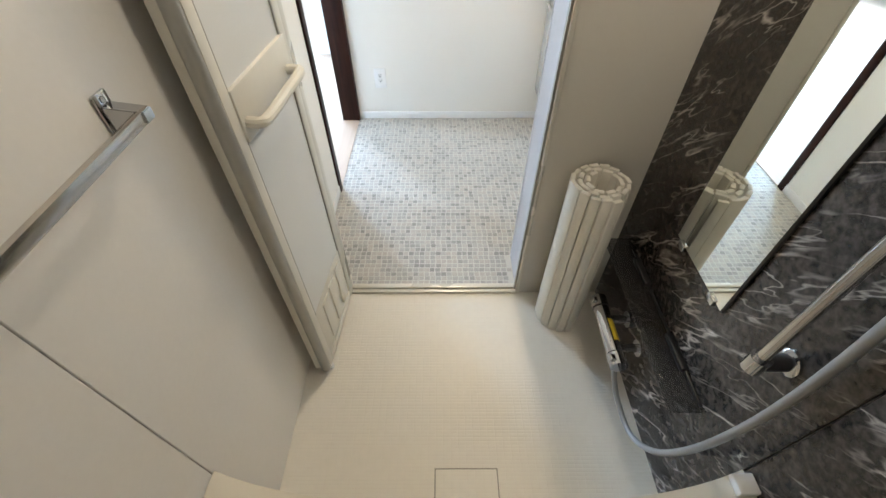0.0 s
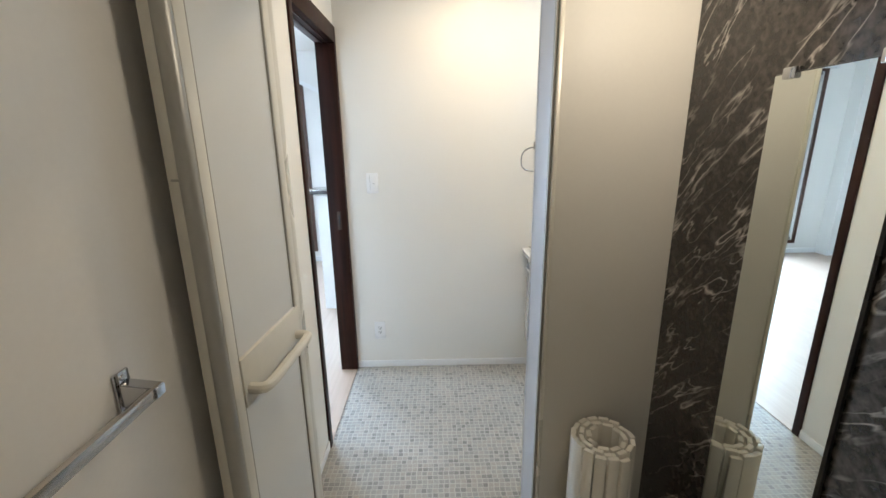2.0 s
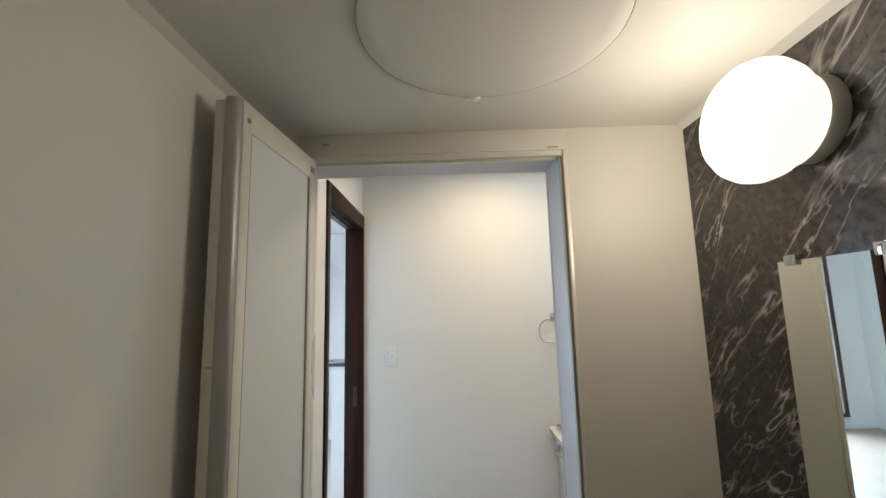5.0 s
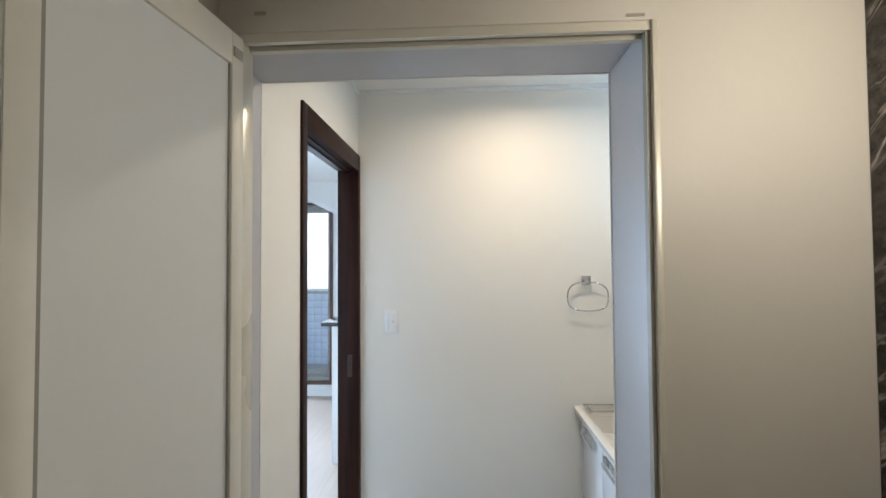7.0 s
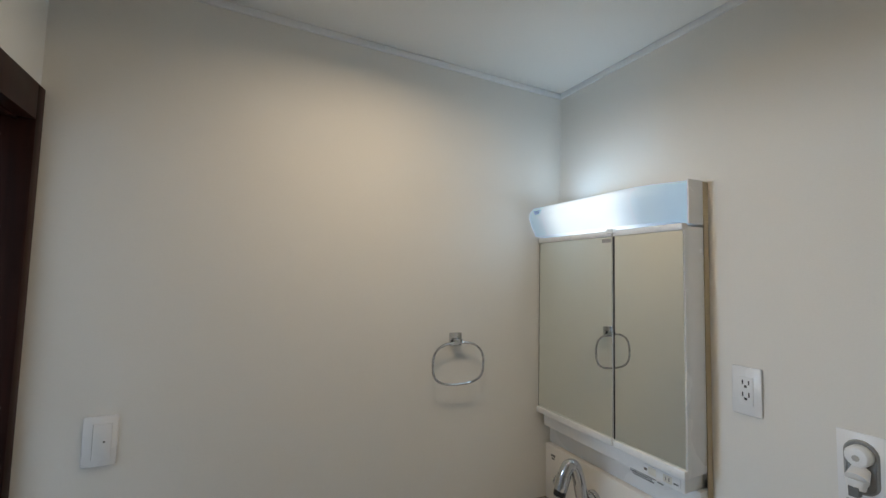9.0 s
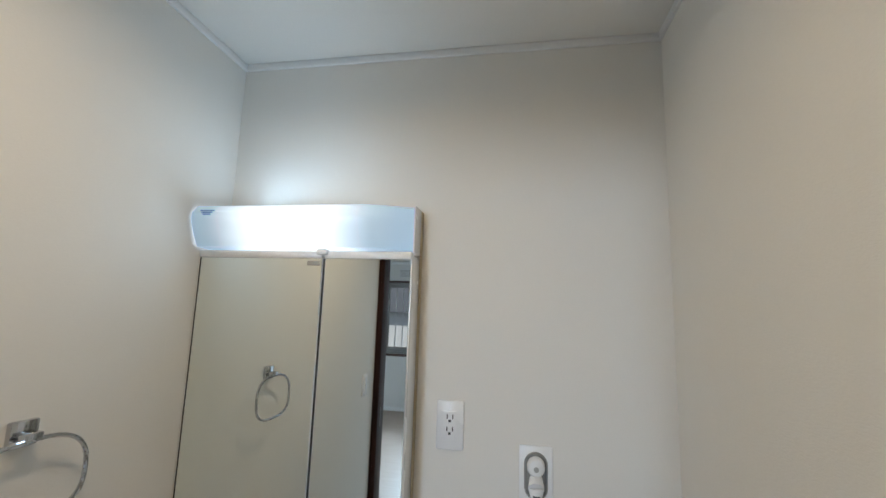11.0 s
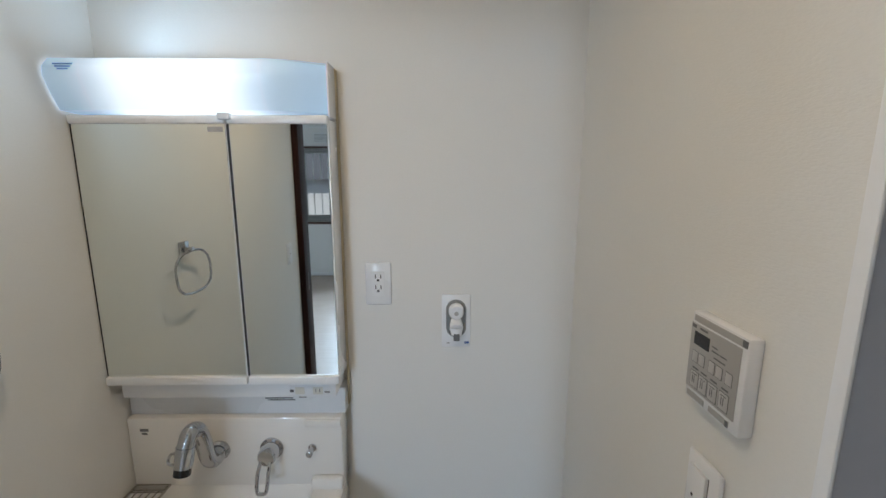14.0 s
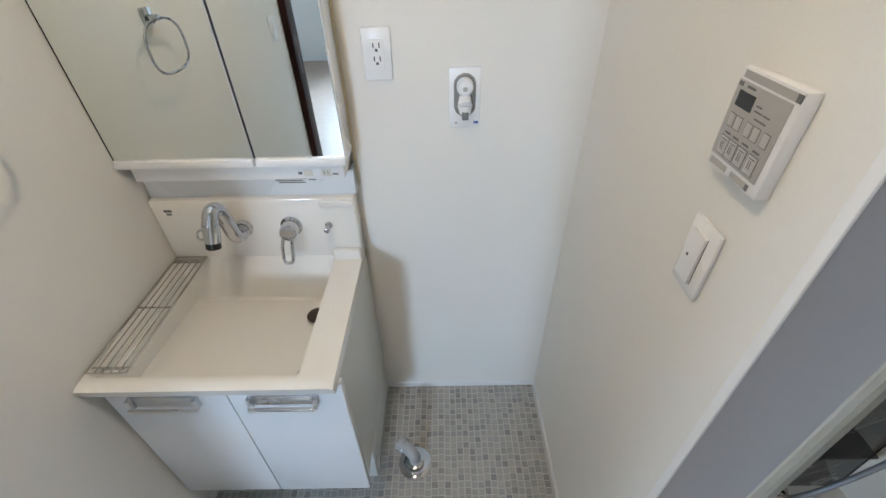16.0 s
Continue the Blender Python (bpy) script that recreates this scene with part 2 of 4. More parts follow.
BRONZE = mat("dark_bronze_plate", (0.06, 0.04, 0.03), 0.35, metal=0.6, vary=0.1)
STILE = mat("grey_satin_stile", (0.42, 0.415, 0.385), 0.38, metal=0.4, vary=0.04)
REVEAL = mat("pale_grey_laminate", (0.50, 0.50, 0.53), 0.42, vary=0.02)
MIRROR = simple("mirror_glass", (0.86, 0.90, 0.87), 0.01, 1.0)
BLACK = mat("black_plastic", (0.012, 0.012, 0.013), 0.3, vary=0.1)
ELBOW = mat("pale_grey_pipe_plastic", (0.40, 0.41, 0.42), 0.38, vary=0.04)
ACRYLIC = mat("clear_smoky_acrylic", (0.035, 0.034, 0.035), 0.14, vary=0.05)
ACRYLIC.node_tree.nodes["Principled BSDF"].inputs["Alpha"].default_value = 0.5
SMOKE = mat("smoky_dark_acrylic", (0.032, 0.030, 0.031), 0.2, vary=0.1, coat=0.4)
GREY_HOSE = mat("grey_hose", (0.30, 0.31, 0.32), 0.35, metal=0.3, vary=0.05)
PRINT = mat("grey_print", (0.14, 0.14, 0.14), 0.5, vary=0.1)
PALE_PRINT = mat("pale_print", (0.42, 0.41, 0.39), 0.5, vary=0.1)
YELLOW = mat("yellow_sticker", (0.75, 0.58, 0.05), 0.4, vary=0.04)
BLUE_PRINT = mat("blue_print", (0.05, 0.12, 0.35), 0.4)
GLOBE = glow_mat("lit_opal_glass", (1.0, 0.93, 0.78), 0.95)
COVER = tube_cover_mat()
DOWN_GLOW = glow_mat("lit_diffuser", (1.0, 0.85, 0.62), 4)
TUB = mat("cream_tub_acrylic", (0.74, 0.70, 0.61), 0.16, vary=0.01, coat=0.3)
LID = mat("ivory_lid_slat", (0.70, 0.67, 0.60), 0.35, vary=0.03)
ALU = mat("grey_window_aluminium", (0.30, 0.30, 0.29), 0.35, metal=0.5, vary=0.04)
TILE = mat("blue_grey_balcony_tile", (0.62, 0.70, 0.80), 0.4, vary=0.05, each=0.3)
JOINT = mat("pale_mosaic_joint", (0.52, 0.515, 0.49), 0.55, vary=0.04)
GROUT = mat("grey_grout", (0.42, 0.43, 0.44), 0.8)
RENDER_WALL = mat("white_render", (0.78, 0.78, 0.76), 0.8, bump=0.3)
FAR_WALL = mat("far_house_wall", (0.80, 0.81, 0.81), 0.7, vary=0.04)
ROOF = mat("grey_roof", (0.18, 0.19, 0.21), 0.6)
ASPHALT = mat("asphalt", (0.06, 0.06, 0.06), 0.9, vary=0.2)
GLASS = simple("clear_glass", (1, 1, 1), 0.0, 0.0, Transmission_Weight=1.0)
GLASS.node_tree.nodes["Principled BSDF"].inputs["IOR"].default_value = 1.05


# ---- mesh helpers ----
def box(bm, x0, x1, y0, y1, z0, z1, bevel=0.0, seg=2):
    r = bmesh.ops.create_cube(bm, size=1, matrix=Matrix.Translation(((x0 + x1) / 2, (y0 + y1) / 2, (z0 + z1) / 2)) @ Matrix.Diagonal((x1 - x0, y1 - y0, z1 - z0, 1)))
    if bevel:
        es = list({e for v in r["verts"] for e in v.link_edges})
        bmesh.ops.bevel(bm, geom=es, offset=bevel, segments=seg, affect="EDGES", profile=0.5)


def boxes(*rows, bevel=0.0):
    bm = bmesh.new()
    for r in rows:
        box(bm, *r, bevel=bevel)
    return bm


def cyl(bm, a, b, r0, r1=None, n=20, caps=True):
    a, b = Vector(a), Vector(b)
    d = b - a
    m = Matrix.Translation((a + b) / 2) @ d.to_track_quat("Z", "Y").to_matrix().to_4x4()
    bmesh.ops.create_cone(bm, segments=n, radius1=r0, radius2=r0 if r1 is None else r1, depth=d.length, cap_ends=caps, matrix=m)


def lathe(bm, profile, m, n=32):
    """Turn (radius, height) pairs about z and place by m."""
    rings = []
    for r, h in profile:
        rings.append([bm.verts.new(m @ Vector((r * math.cos(2 * math.pi * i / n), r * math.sin(2 * math.pi * i / n), h))) for i in range(n)])
    for p, q in zip(rings, rings[1:]):
        for i in range(n):
            bm.faces.new((p[i], p[(i + 1) % n], q[(i + 1) % n], q[i]))
    for ring, rev in ((rings[0], True), (rings[-1], False)):
        bm.faces.new(ring[::-1] if rev else ring)


def smooth_path(pts, steps=8, closed=False):
    P = [Vector(p) for p in pts]
    out = []
    n = len(P)
    for i in range(n if closed else n - 1):
        if closed:
            a, b, c, d = P[i - 1], P[i], P[(i + 1) % n], P[(i + 2) % n]
        else:
            a, b, c, d = P[max(i - 1, 0)], P[i], P[i + 1], P[min(i + 2, n - 1)]
        for k in range(steps):
            t = k / steps
            out.append(0.5 * ((2 * b) + (c - a) * t + (2 * a - 5 * b + 4 * c - d) * t * t + (3 * b - a - 3 * c + d) * t ** 3))
    if not closed:
        out.append(P[-1])
    return out


def sweep(bm, pts, r, n=10, closed=False):
    rings = []
    up = Vector((0.13, 0.31, 0.94))
    k = len(pts)
    for i, p in enumerate(pts):
        a = pts[i - 1] if (closed or i) else pts[i]
        b = pts[(i + 1) % k] if (closed or i < k - 1) else pts[i]
        d = (b - a).normalized()
        s = d.cross(up)
        s = s.normalized() if s.length > 0.05 else d.cross(Vector((1, 0, 0))).normalized()
        u = s.cross(d).normalized()
        rings.append([bm.verts.new(p + r * (math.cos(2 * math.pi * j / n) * s + math.sin(2 * math.pi * j / n) * u)) for j in range(n)])
    for i in range(k if closed else k - 1):
        p, q = rings[i], rings[(i + 1) % k]
        for j in range(n):
            bm.faces.new((p[j], p[(j + 1) % n], q[(j + 1) % n], q[j]))
    if not closed:
        bm.faces.new(rings[0][::-1])
        bm.faces.new(rings[-1])


def mesh(name, bm, material, smooth=True):
    bmesh.ops.recalc_face_normals(bm, faces=bm.faces)
    me = bpy.data.meshes.new(name)
    bm.to_mesh(me)
    bm.free()
    me.materials.append(material)
    if smooth:
        me.shade_smooth()
        me.set_sharp_from_angle(angle=radians(35))
    return new(name, me)


def part(name, bm, material, parent, label="", smooth=True):
    ob = mesh(name, bm, material, smooth)
    ob.parent = parent
    return tagged(ob, label)


def thing(name, label, category, group="", at=(0, 0, 0)):
    ob = new(name)
    ob.empty_display_size = 0.05
    return tagged(ob, label, category, group)


def setting(name, bm, material, label, category):
    return tagged(mesh(name, bm, material), label, category, kind="structure")


# ---- plan ----
BL, BR, BB, BC = -0.32, 0.805, -1.62, 1.977      # bath: left, right, back, ceiling
WL, WR, WF, WB, WC = -0.375, 1.243, 0.196, 1.423, 2.404   # washroom
DL, DB, DF, DC = -4.65, 0.20, 4.0, 2.42          # dining room
DR = -0.46

# ---- structure: bath ----
setting("floor_1", boxes((BL - 0.04, BR + 0.03, BB - 0.05, 0.0, -0.12, 0.0)), BATH_FLOOR, "pale cream ribbed bathroom floor panel", "floor")
setting("ceiling_1", boxes((BL - 0.04, BR + 0.03, BB - 0.05, 0.03, BC, BC + 0.04)), BATH_CEIL, "plain white bathroom ceiling panel", "ceiling")


def panel_wall(name, material, label, backing, panels):
    w = setting(name, boxes(backing), GASKET, label, "wall")
    for p in panels:
        bm = bmesh.new()
        box(bm, *p, bevel=0.0012, seg=1)
        part("wall_panel", bm, material, w)
    return w


panel_wall("wall_bath_left", BATH_PANEL, "off-white smooth bathroom wall panels with a joint",
           (BL - 0.04, BL - 0.008, BB, 0.03, 0, BC), ((BL - 0.008, BL, -0.8070, 0.0, 0, BC), (BL - 0.008, BL, BB, -0.8092, 0, BC)))
panel_wall("wall_bath_marble", MARBLE, "dark brown-black marble-patterned bathroom wall panels",
           (BR + 0.008, BR + 0.04, BB, 0.03, 0, BC), ((BR, BR + 0.008, -0.803, 0.0, 0, BC), (BR, BR + 0.008, BB, -0.807, 0, BC)))
setting("wall_bath_back", boxes((BL - 0.04, BR + 0.04, BB - 0.04, BB, 0, BC)), BATH_PANEL, "off-white bathroom wall panel behind the tub", "wall")
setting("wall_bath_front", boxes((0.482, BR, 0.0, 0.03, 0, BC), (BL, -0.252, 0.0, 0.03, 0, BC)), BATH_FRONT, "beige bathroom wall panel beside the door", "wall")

# corner moulding between wall and ceiling
bm = bmesh.new()
for a, b in (((BL, BB), (BL, 0)), ((BR, BB), (BR, 0))):
    s = 1 if a[0] < 0 else -1
    vs = [bm.verts.new(v) for v in ((a[0], BB, BC), (a[0] + s * 0.016, BB, BC), (a[0], BB, BC - 0.016), (a[0], -0.001, BC), (a[0] + s * 0.016, -0.001, BC), (a[0], -0.001, BC - 0.016))]
    for f in ((0, 1, 2), (5, 4, 3), (0, 3, 4, 1), (1, 4, 5, 2), (2, 5, 3, 0)):
        bm.faces.new([vs[i] for i in f])
setting("trim_bath_ceiling", bm, BATH_CEIL, "thin white bathroom ceiling corner moulding", "trim")

# ---- structure: washroom ----
mosaic = setting("floor_2", boxes((WL - 0.0, WR + 0.1, 0.034, WB + 0.1, -0.12, 0.0)), JOINT, "grey and cream mosaic-patterned vinyl washroom floor", "floor")
setting("ceiling_2", boxes((WL - 0.1, WR + 0.1, 0.03, WB + 0.1, WC, WC + 0.08)), CEIL_PAPER, "white papered washroom ceiling", "ceiling")
setting("wall_back", boxes((WL, WR + 0.1, WB, WB + 0.1, 0, WC)), WALLPAPER, "white woven wallpaper wall of the washroom", "wall")
setting("wall_vanity", boxes((WR, WR + 0.1, 0.03, WB, 0, WC)), WALLPAPER, "white woven wallpaper wall behind the vanity", "wall")
setting("wall_door", boxes((0.486, WR, 0.034, WF, 0, WC), (WL, -0.286, 0.034, WF, 0, WC), (-0.286, 0.486, 0.034, WF, 1.930, WC)),
        WALLPAPER, "white woven wallpaper wall round the bathroom door", "wall")
setting("wall_left", boxes((DR, WL, 0.03, 0.664, 0, WC), (DR, WL, 0.664, WB, 2.055, WC)), WALLPAPER, "white woven wallpaper wall with sliding door opening", "wall")
# reveal lining of the bathroom doorway
setting("trim_reveal", boxes((0.474, 0.486, 0.038, WF + 0.004, 0, 1.920), (-0.286, -0.280, 0.034, WF + 0.004, 0, 1.920), (-0.286, 0.486, 0.038, WF + 0.004, 1.920, 1.930)),
        REVEAL, "pale grey laminate lining of the bathroom doorway", "trim")
setting("trim_doorway_edge", boxes((0.472, 0.488, WF + 0.0042, WF + 0.010, 0, 1.934), (-0.292, -0.278, WF + 0.0042, WF + 0.010, 0, 1.934), (-0.278, 0.472, WF + 0.0042, WF + 0.010, 1.918, 1.934), bevel=0.0025),
        WHITE_TRIM, "slim white edge trim of the bathroom doorway", "trim")
# cornice and skirting
bm = boxes((WL, WR, WB - 0.010, WB, WC - 0.022, WC), (WR - 0.010, WR, WF, WB - 0.010, WC - 0.022, WC), (WL, WR - 0.010, WF, WF + 0.010, WC - 0.022, WC), (WL, WL + 0.010, WF + 0.01, WB - 0.01, WC - 0.022, WC), bevel=0.003)
setting("trim_cornice", bm, WHITE_TRIM, "slim white ceiling cornice", "trim")
bm = boxes((WL + 0.006, WR, WB - 0.006, WB, 0, 0.045), (WR - 0.006, WR, WF, WB - 0.006, 0, 0.03), (0.486, WR - 0.006, WF, WF + 0.006, 0, 0.03), (WL, WL + 0.006, WF, 0.66, 0, 0.045), bevel=0.0015)
setting("baseboard", bm, WHITE_TRIM, "low white baseboard", "trim")

# ---- dark wooden sliding door frame between washroom and dining room ----
frame_1 = setting("door_frame", boxes((DR - 0.012, WL + 0.010, 0.660, 0.700, 0, 2.062), bevel=0.0015), DARK_WOOD, "dark brown wooden sliding door frame", "door frame")
part("jamb", boxes((DR - 0.012, WL + 0.010, 1.385, 1.4225, 0, 2.062), bevel=0.0015), DARK_WOOD, frame_1)
part("head", boxes((DR - 0.012, WL + 0.010, 0.700, 1.385, 1.978, 2.062), bevel=0.0015), DARK_WOOD, frame_1)
part("head_track", boxes((-0.432, -0.428, 0.70, 1.385, 1.972, 1.978), (-0.400, -0.396, 0.70, 1.385, 1.972, 1.978)), DARK_WOOD, frame_1)
part("threshold", boxes((DR - 0.012, WL + 0.006, 0.700, 1.385, -0.01, 0.004)), PALE_FLOOR, frame_1, "pale wooden threshold strip")
pl = part("strike_plate", boxes((-0.422, -0.398, 1.3835, 1.3852, 0.945, 1.055), bevel=0.0006), BRONZE, frame_1, "dark metal strike plate")
part("slot", boxes((-0.414, -0.406, 1.3830, 1.3848, 0.975, 1.03)), BLACK, pl)
# edge of the door leaf standing in its pocket
leaf_d = thing("sliding_door", "dark brown wooden sliding door pushed open into its pocket", "door")
part("door_leaf", boxes((-0.430, -0.402, 0.690, 0.7012, 0.006, 1.971), bevel=0.001), DARK_WOOD, leaf_d)

# ---- dining room beyond ----
setting("floor_3", boxes((DL - 0.15, DR - 0.0, DB - 0.1, DF + 0.1, -0.12, -0.002)), PALE_FLOOR, "pale wooden dining room floor", "floor")
setting("ceiling_3", boxes((DL - 0.15, DR, DB - 0.1, DF + 0.15, DC, DC + 0.08)), CEIL_PAPER, "white dining room ceiling", "ceiling")
X0, X1, Z0, Z1 = -3.08, -1.36, 0.17, 2.16
setting("wall_balcony", boxes((DL - 0.1, X0, DF, DF + 0.15, 0, DC), (X1, DR + 0.1, DF, DF + 0.15, 0, DC), (X0, X1, DF, DF + 0.15, 0, Z0), (X0, X1, DF, DF + 0.15, Z1, DC)),
        DK_PAPER, "white wallpaper wall with balcony window", "wall")
SY0, SY1, SZ0, SZ1 = 1.75, 2.75, 0.90, 2.06
setting("wall_dining_side", boxes((DL - 0.15, DL, DB, SY0, 0, DC), (DL - 0.15, DL, SY1, DF, 0, DC), (DL - 0.15, DL, SY0, SY1, 0, SZ0), (DL - 0.15, DL, SY0, SY1, SZ1, DC)),
        DK_PAPER, "white wallpaper wall with side window", "wall")
setting("wall_dining_near", boxes((DL - 0.15, DR, DB - 0.1, DB, 0, DC)), DK_PAPER, "white wallpaper wall", "wall")
setting("wall_dining_right", boxes((DR, DR + 0.084, WB + 0.1, DF, 0, DC)), DK_PAPER, "white wallpaper wall", "wall")
setting("wall_column", boxes((DL, -3.42, DF - 0.16, DF, 0, DC)), DK_PAPER, "white papered column in the corner", "wall")
setting("trim_dining_cornice", boxes((-3.42, DR, DF - 0.03, DF, DC - 0.045, DC), (DL, DL + 0.03, DB, DF - 0.16, DC - 0.045, DC), bevel=0.004), WHITE_TRIM, "white dining room cornice", "trim")
setting("baseboard_dining", boxes((-3.42, DR, DF - 0.012, DF, 0, 0.06), (DL, DL + 0.012, DB, DF - 0.16, 0, 0.06), (DL, -3.42, DF - 0.172, DF - 0.16, 0, 0.06)), WHITE_TRIM, "white dining room baseboard", "trim")
# sloping soffit by the balcony wall
bm = bmesh.new()
vs = [bm.verts.new(v) for y in (DF - 0.10, DF - 0.001) for v in ((-1.92, y, DC), (DR, y, DC), (DR, y, 1.70))]
for f in ((0, 1, 2), (5, 4, 3), (0, 3, 4, 1), (1, 4, 5, 2), (2, 5, 3, 0)):
    bm.faces.new([vs[i] for i in f])
setting("wall_soffit", bm, DK_PAPER, "white sloping soffit under the dining room ceiling", "wall")
bm = bmesh.new()
d = (Vector((DR, 0, 1.70)) - Vector((-1.92, 0, DC))).normalized()
vs = [bm.verts.new(Vector((px, y, pz)) + o) for y in (DF - 0.115, DF - 0.10) for (px, pz) in ((-1.92, DC), (DR, 1.70)) for o in (Vector((0, 0, 0)), Vector((0, 0, -0.05)))]
for f in ((0, 1, 3, 2), (4, 6, 7, 5), (0, 4, 5, 1), (2, 3, 7, 6), (0, 2, 6, 4), (1, 5, 7, 3)):
    bm.faces.new([vs[i] for i in f])
setting("trim_soffit", bm, WHITE_TRIM, "white moulding along the sloping soffit", "trim")


def window(name, label, u0, u1, z0, z1, put, mull, trim, sash):
    """A two-sash sliding window; put maps (u, depth, z) boxes into the wall."""
    w = setting(name, put((u0 - 0.035, u1 + 0.035, -0.02, 0.012, z0 - 0.04, z0)), trim, label, "window")
    part("window_frame", put((u0 - 0.035, u0, -0.02, 0.10, z0, z1 + 0.035), (u1, u1 + 0.035, -0.02, 0.10, z0, z1 + 0.035), (u0, u1, -0.02, 0.10, z1, z1 + 0.035)), trim, w)
    part("track", put((u0, u1, 0.02, 0.12, z0, z0 + 0.035), (u0, u1, 0.02, 0.12, z1 - 0.03, z1)), ALU, w)
    for a, b, dp in ((u0, mull + 0.03, 0.045), (mull - 0.03, u1, 0.085)):
        s = part("sash", put((a, a + 0.05, dp, dp + 0.03, z0 + 0.035, z1 - 0.03), (b - 0.05, b, dp, dp + 0.03, z0 + 0.035, z1 - 0.03),
                             (a + 0.05, b - 0.05, dp, dp + 0.03, z0 + 0.035, z0 + 0.10), (a + 0.05, b - 0.05, dp, dp + 0.03, z1 - 0.075, z1 - 0.03)), sash, w)
        g = part("pane", put((a + 0.05, b - 0.05, dp + 0.012, dp + 0.017, z0 + 0.10, z1 - 0.075)), GLASS, s)
        g.visible_shadow = False
    return w


window("window_1", "brown-trimmed balcony sliding window with grey sashes", X0, X1, Z0, Z1,
       lambda *r: boxes(*((u0, u1, DF + a, DF + b, z0, z1) for u0, u1, a, b, z0, z1 in r)), -2.09, BROWN_FRAME, ALU)
window("window_2", "dark-framed sliding window with a raised sill", SY0, SY1, SZ0, SZ1,
       lambda *r: boxes(*((DL - b, DL - a, u0, u1, z0, z1) for u0, u1, a, b, z0, z1 in r)), 2.25, BROWN_FRAME, ALU)

# white safety grille outside the side window
grille = thing("window_grille", "white metal safety grille outside the side window", "grille")
for zz in (SZ0 + 0.06, (SZ0 + SZ1) / 2, SZ1 - 0.06):
    part("rail", boxes((DL - 0.262, DL - 0.244, SY0 - 0.05, SY1 + 0.05, zz - 0.012, zz + 0.012), bevel=0.002), WHITE_TRIM, grille)
for i in range(9):
    yb = SY0 + (SY1 - SY0) * i / 8
    part("bar", boxes((DL - 0.244, DL - 0.232, yb - 0.008, yb + 0.008, SZ0, SZ1), bevel=0.002), WHITE_TRIM, grille)
for yb in (SY0 - 0.04, SY1 + 0.04):
    for zz in (SZ0 + 0.05, SZ1 - 0.07):
        part("bracket", boxes((DL - 0.246, DL - 0.149, yb - 0.01, yb + 0.01, zz, zz + 0.02)), WHITE_TRIM, grille)

# pull cord at the balcony window
cord = thing("pull_cord", "white pull cord with ring at the window", "cord")
bm = bmesh.new()
cyl(bm, (-1.62, 3.96, 2.20), (-1.62, 3.96, 2.04), 0.006, n=8)
part("cord", bm, WHITE_PLASTIC, cord)
bm = bmesh.new()
sweep(bm, [Vector((-1.62 + 0.022 * math.cos(a), 3.96, 2.018 + 0.022 * math.sin(a))) for a in [i * math.pi / 8 for i in range(16)]], 0.005, 6, True)
part("ring", bm, WHITE_PLASTIC, cord)
bm = boxes((-3.2, -1.25, 3.95, 3.975, 2.19, 2.215), bevel=0.003)
tagged(mesh("curtain_rail", bm, WHITE_PLASTIC), "white metal curtain rail above the window", "curtain rail")

# vent grille high on the side wall
vent = thing("wall_vent", "white ventilation grille near the ceiling", "vent")
part("frame", boxes((DL + 0.012, DL + 0.018, 2.22, 2.52, 2.15, 2.16), (DL + 0.012, DL + 0.018, 2.22, 2.52, 2.29, 2.30), (DL, DL + 0.012, 2.22, 2.52, 2.15, 2.30)), WHITE_PLASTIC, vent)
for i in range(6):
    part("slat", boxes((DL + 0.012, DL + 0.02, 2.23, 2.51, 2.168 + i * 0.02, 2.175 + i * 0.02)), PALE_PRINT, vent)

# kitchen bar: white half wall with a dark top
bar = thing("kitchen_counter", "white half-height counter wall with dark top board", "counter")
part("counter_wall", boxes((-0.84, DR - 0.001, 2.44, 2.56, 0, 1.035)), DK_PAPER, bar)
part("counter_top", boxes((-0.91, DR - 0.001, 2.395, 2.70, 1.035, 1.065), bevel=0.004), SMOKE, bar, "dark counter top board")

# ---- outside ----
setting("ground", boxes((-300, 300, -300, 300, -3.2, -3.0)), ASPHALT, "asphalt ground below", "ground")
setting("balcony_floor", boxes((-5.5, 1.5, DF + 0.15, 5.35, -0.2, -0.02)), GROUT, "grey balcony floor", "floor")
parapet = setting("wall_parapet", boxes((-5.5, 1.5, 5.21, 5.35, -0.02, 1.09)), GROUT, "balcony parapet with pale blue square tiles", "wall")
tagged(mesh("coping", boxes((-5.5, 1.5, 5.18, 5.38, 1.09, 1.13), bevel=0.004), RENDER_WALL), "white balcony coping", "coping", kind="structure")
tm = None
for i in range(19):
    for k in range(10):
        if tm is None:
            t0 = mesh("tile", boxes((0, 0.094, -0.006, 0.0, 0, 0.094), bevel=0.0015), TILE)
            tm, ob = t0.data, t0
        else:
            ob = new("tile", tm)
        ob.location = (-3.18 + i * 0.1, 5.21, 0.06 + k * 0.1)
        ob.parent = parapet


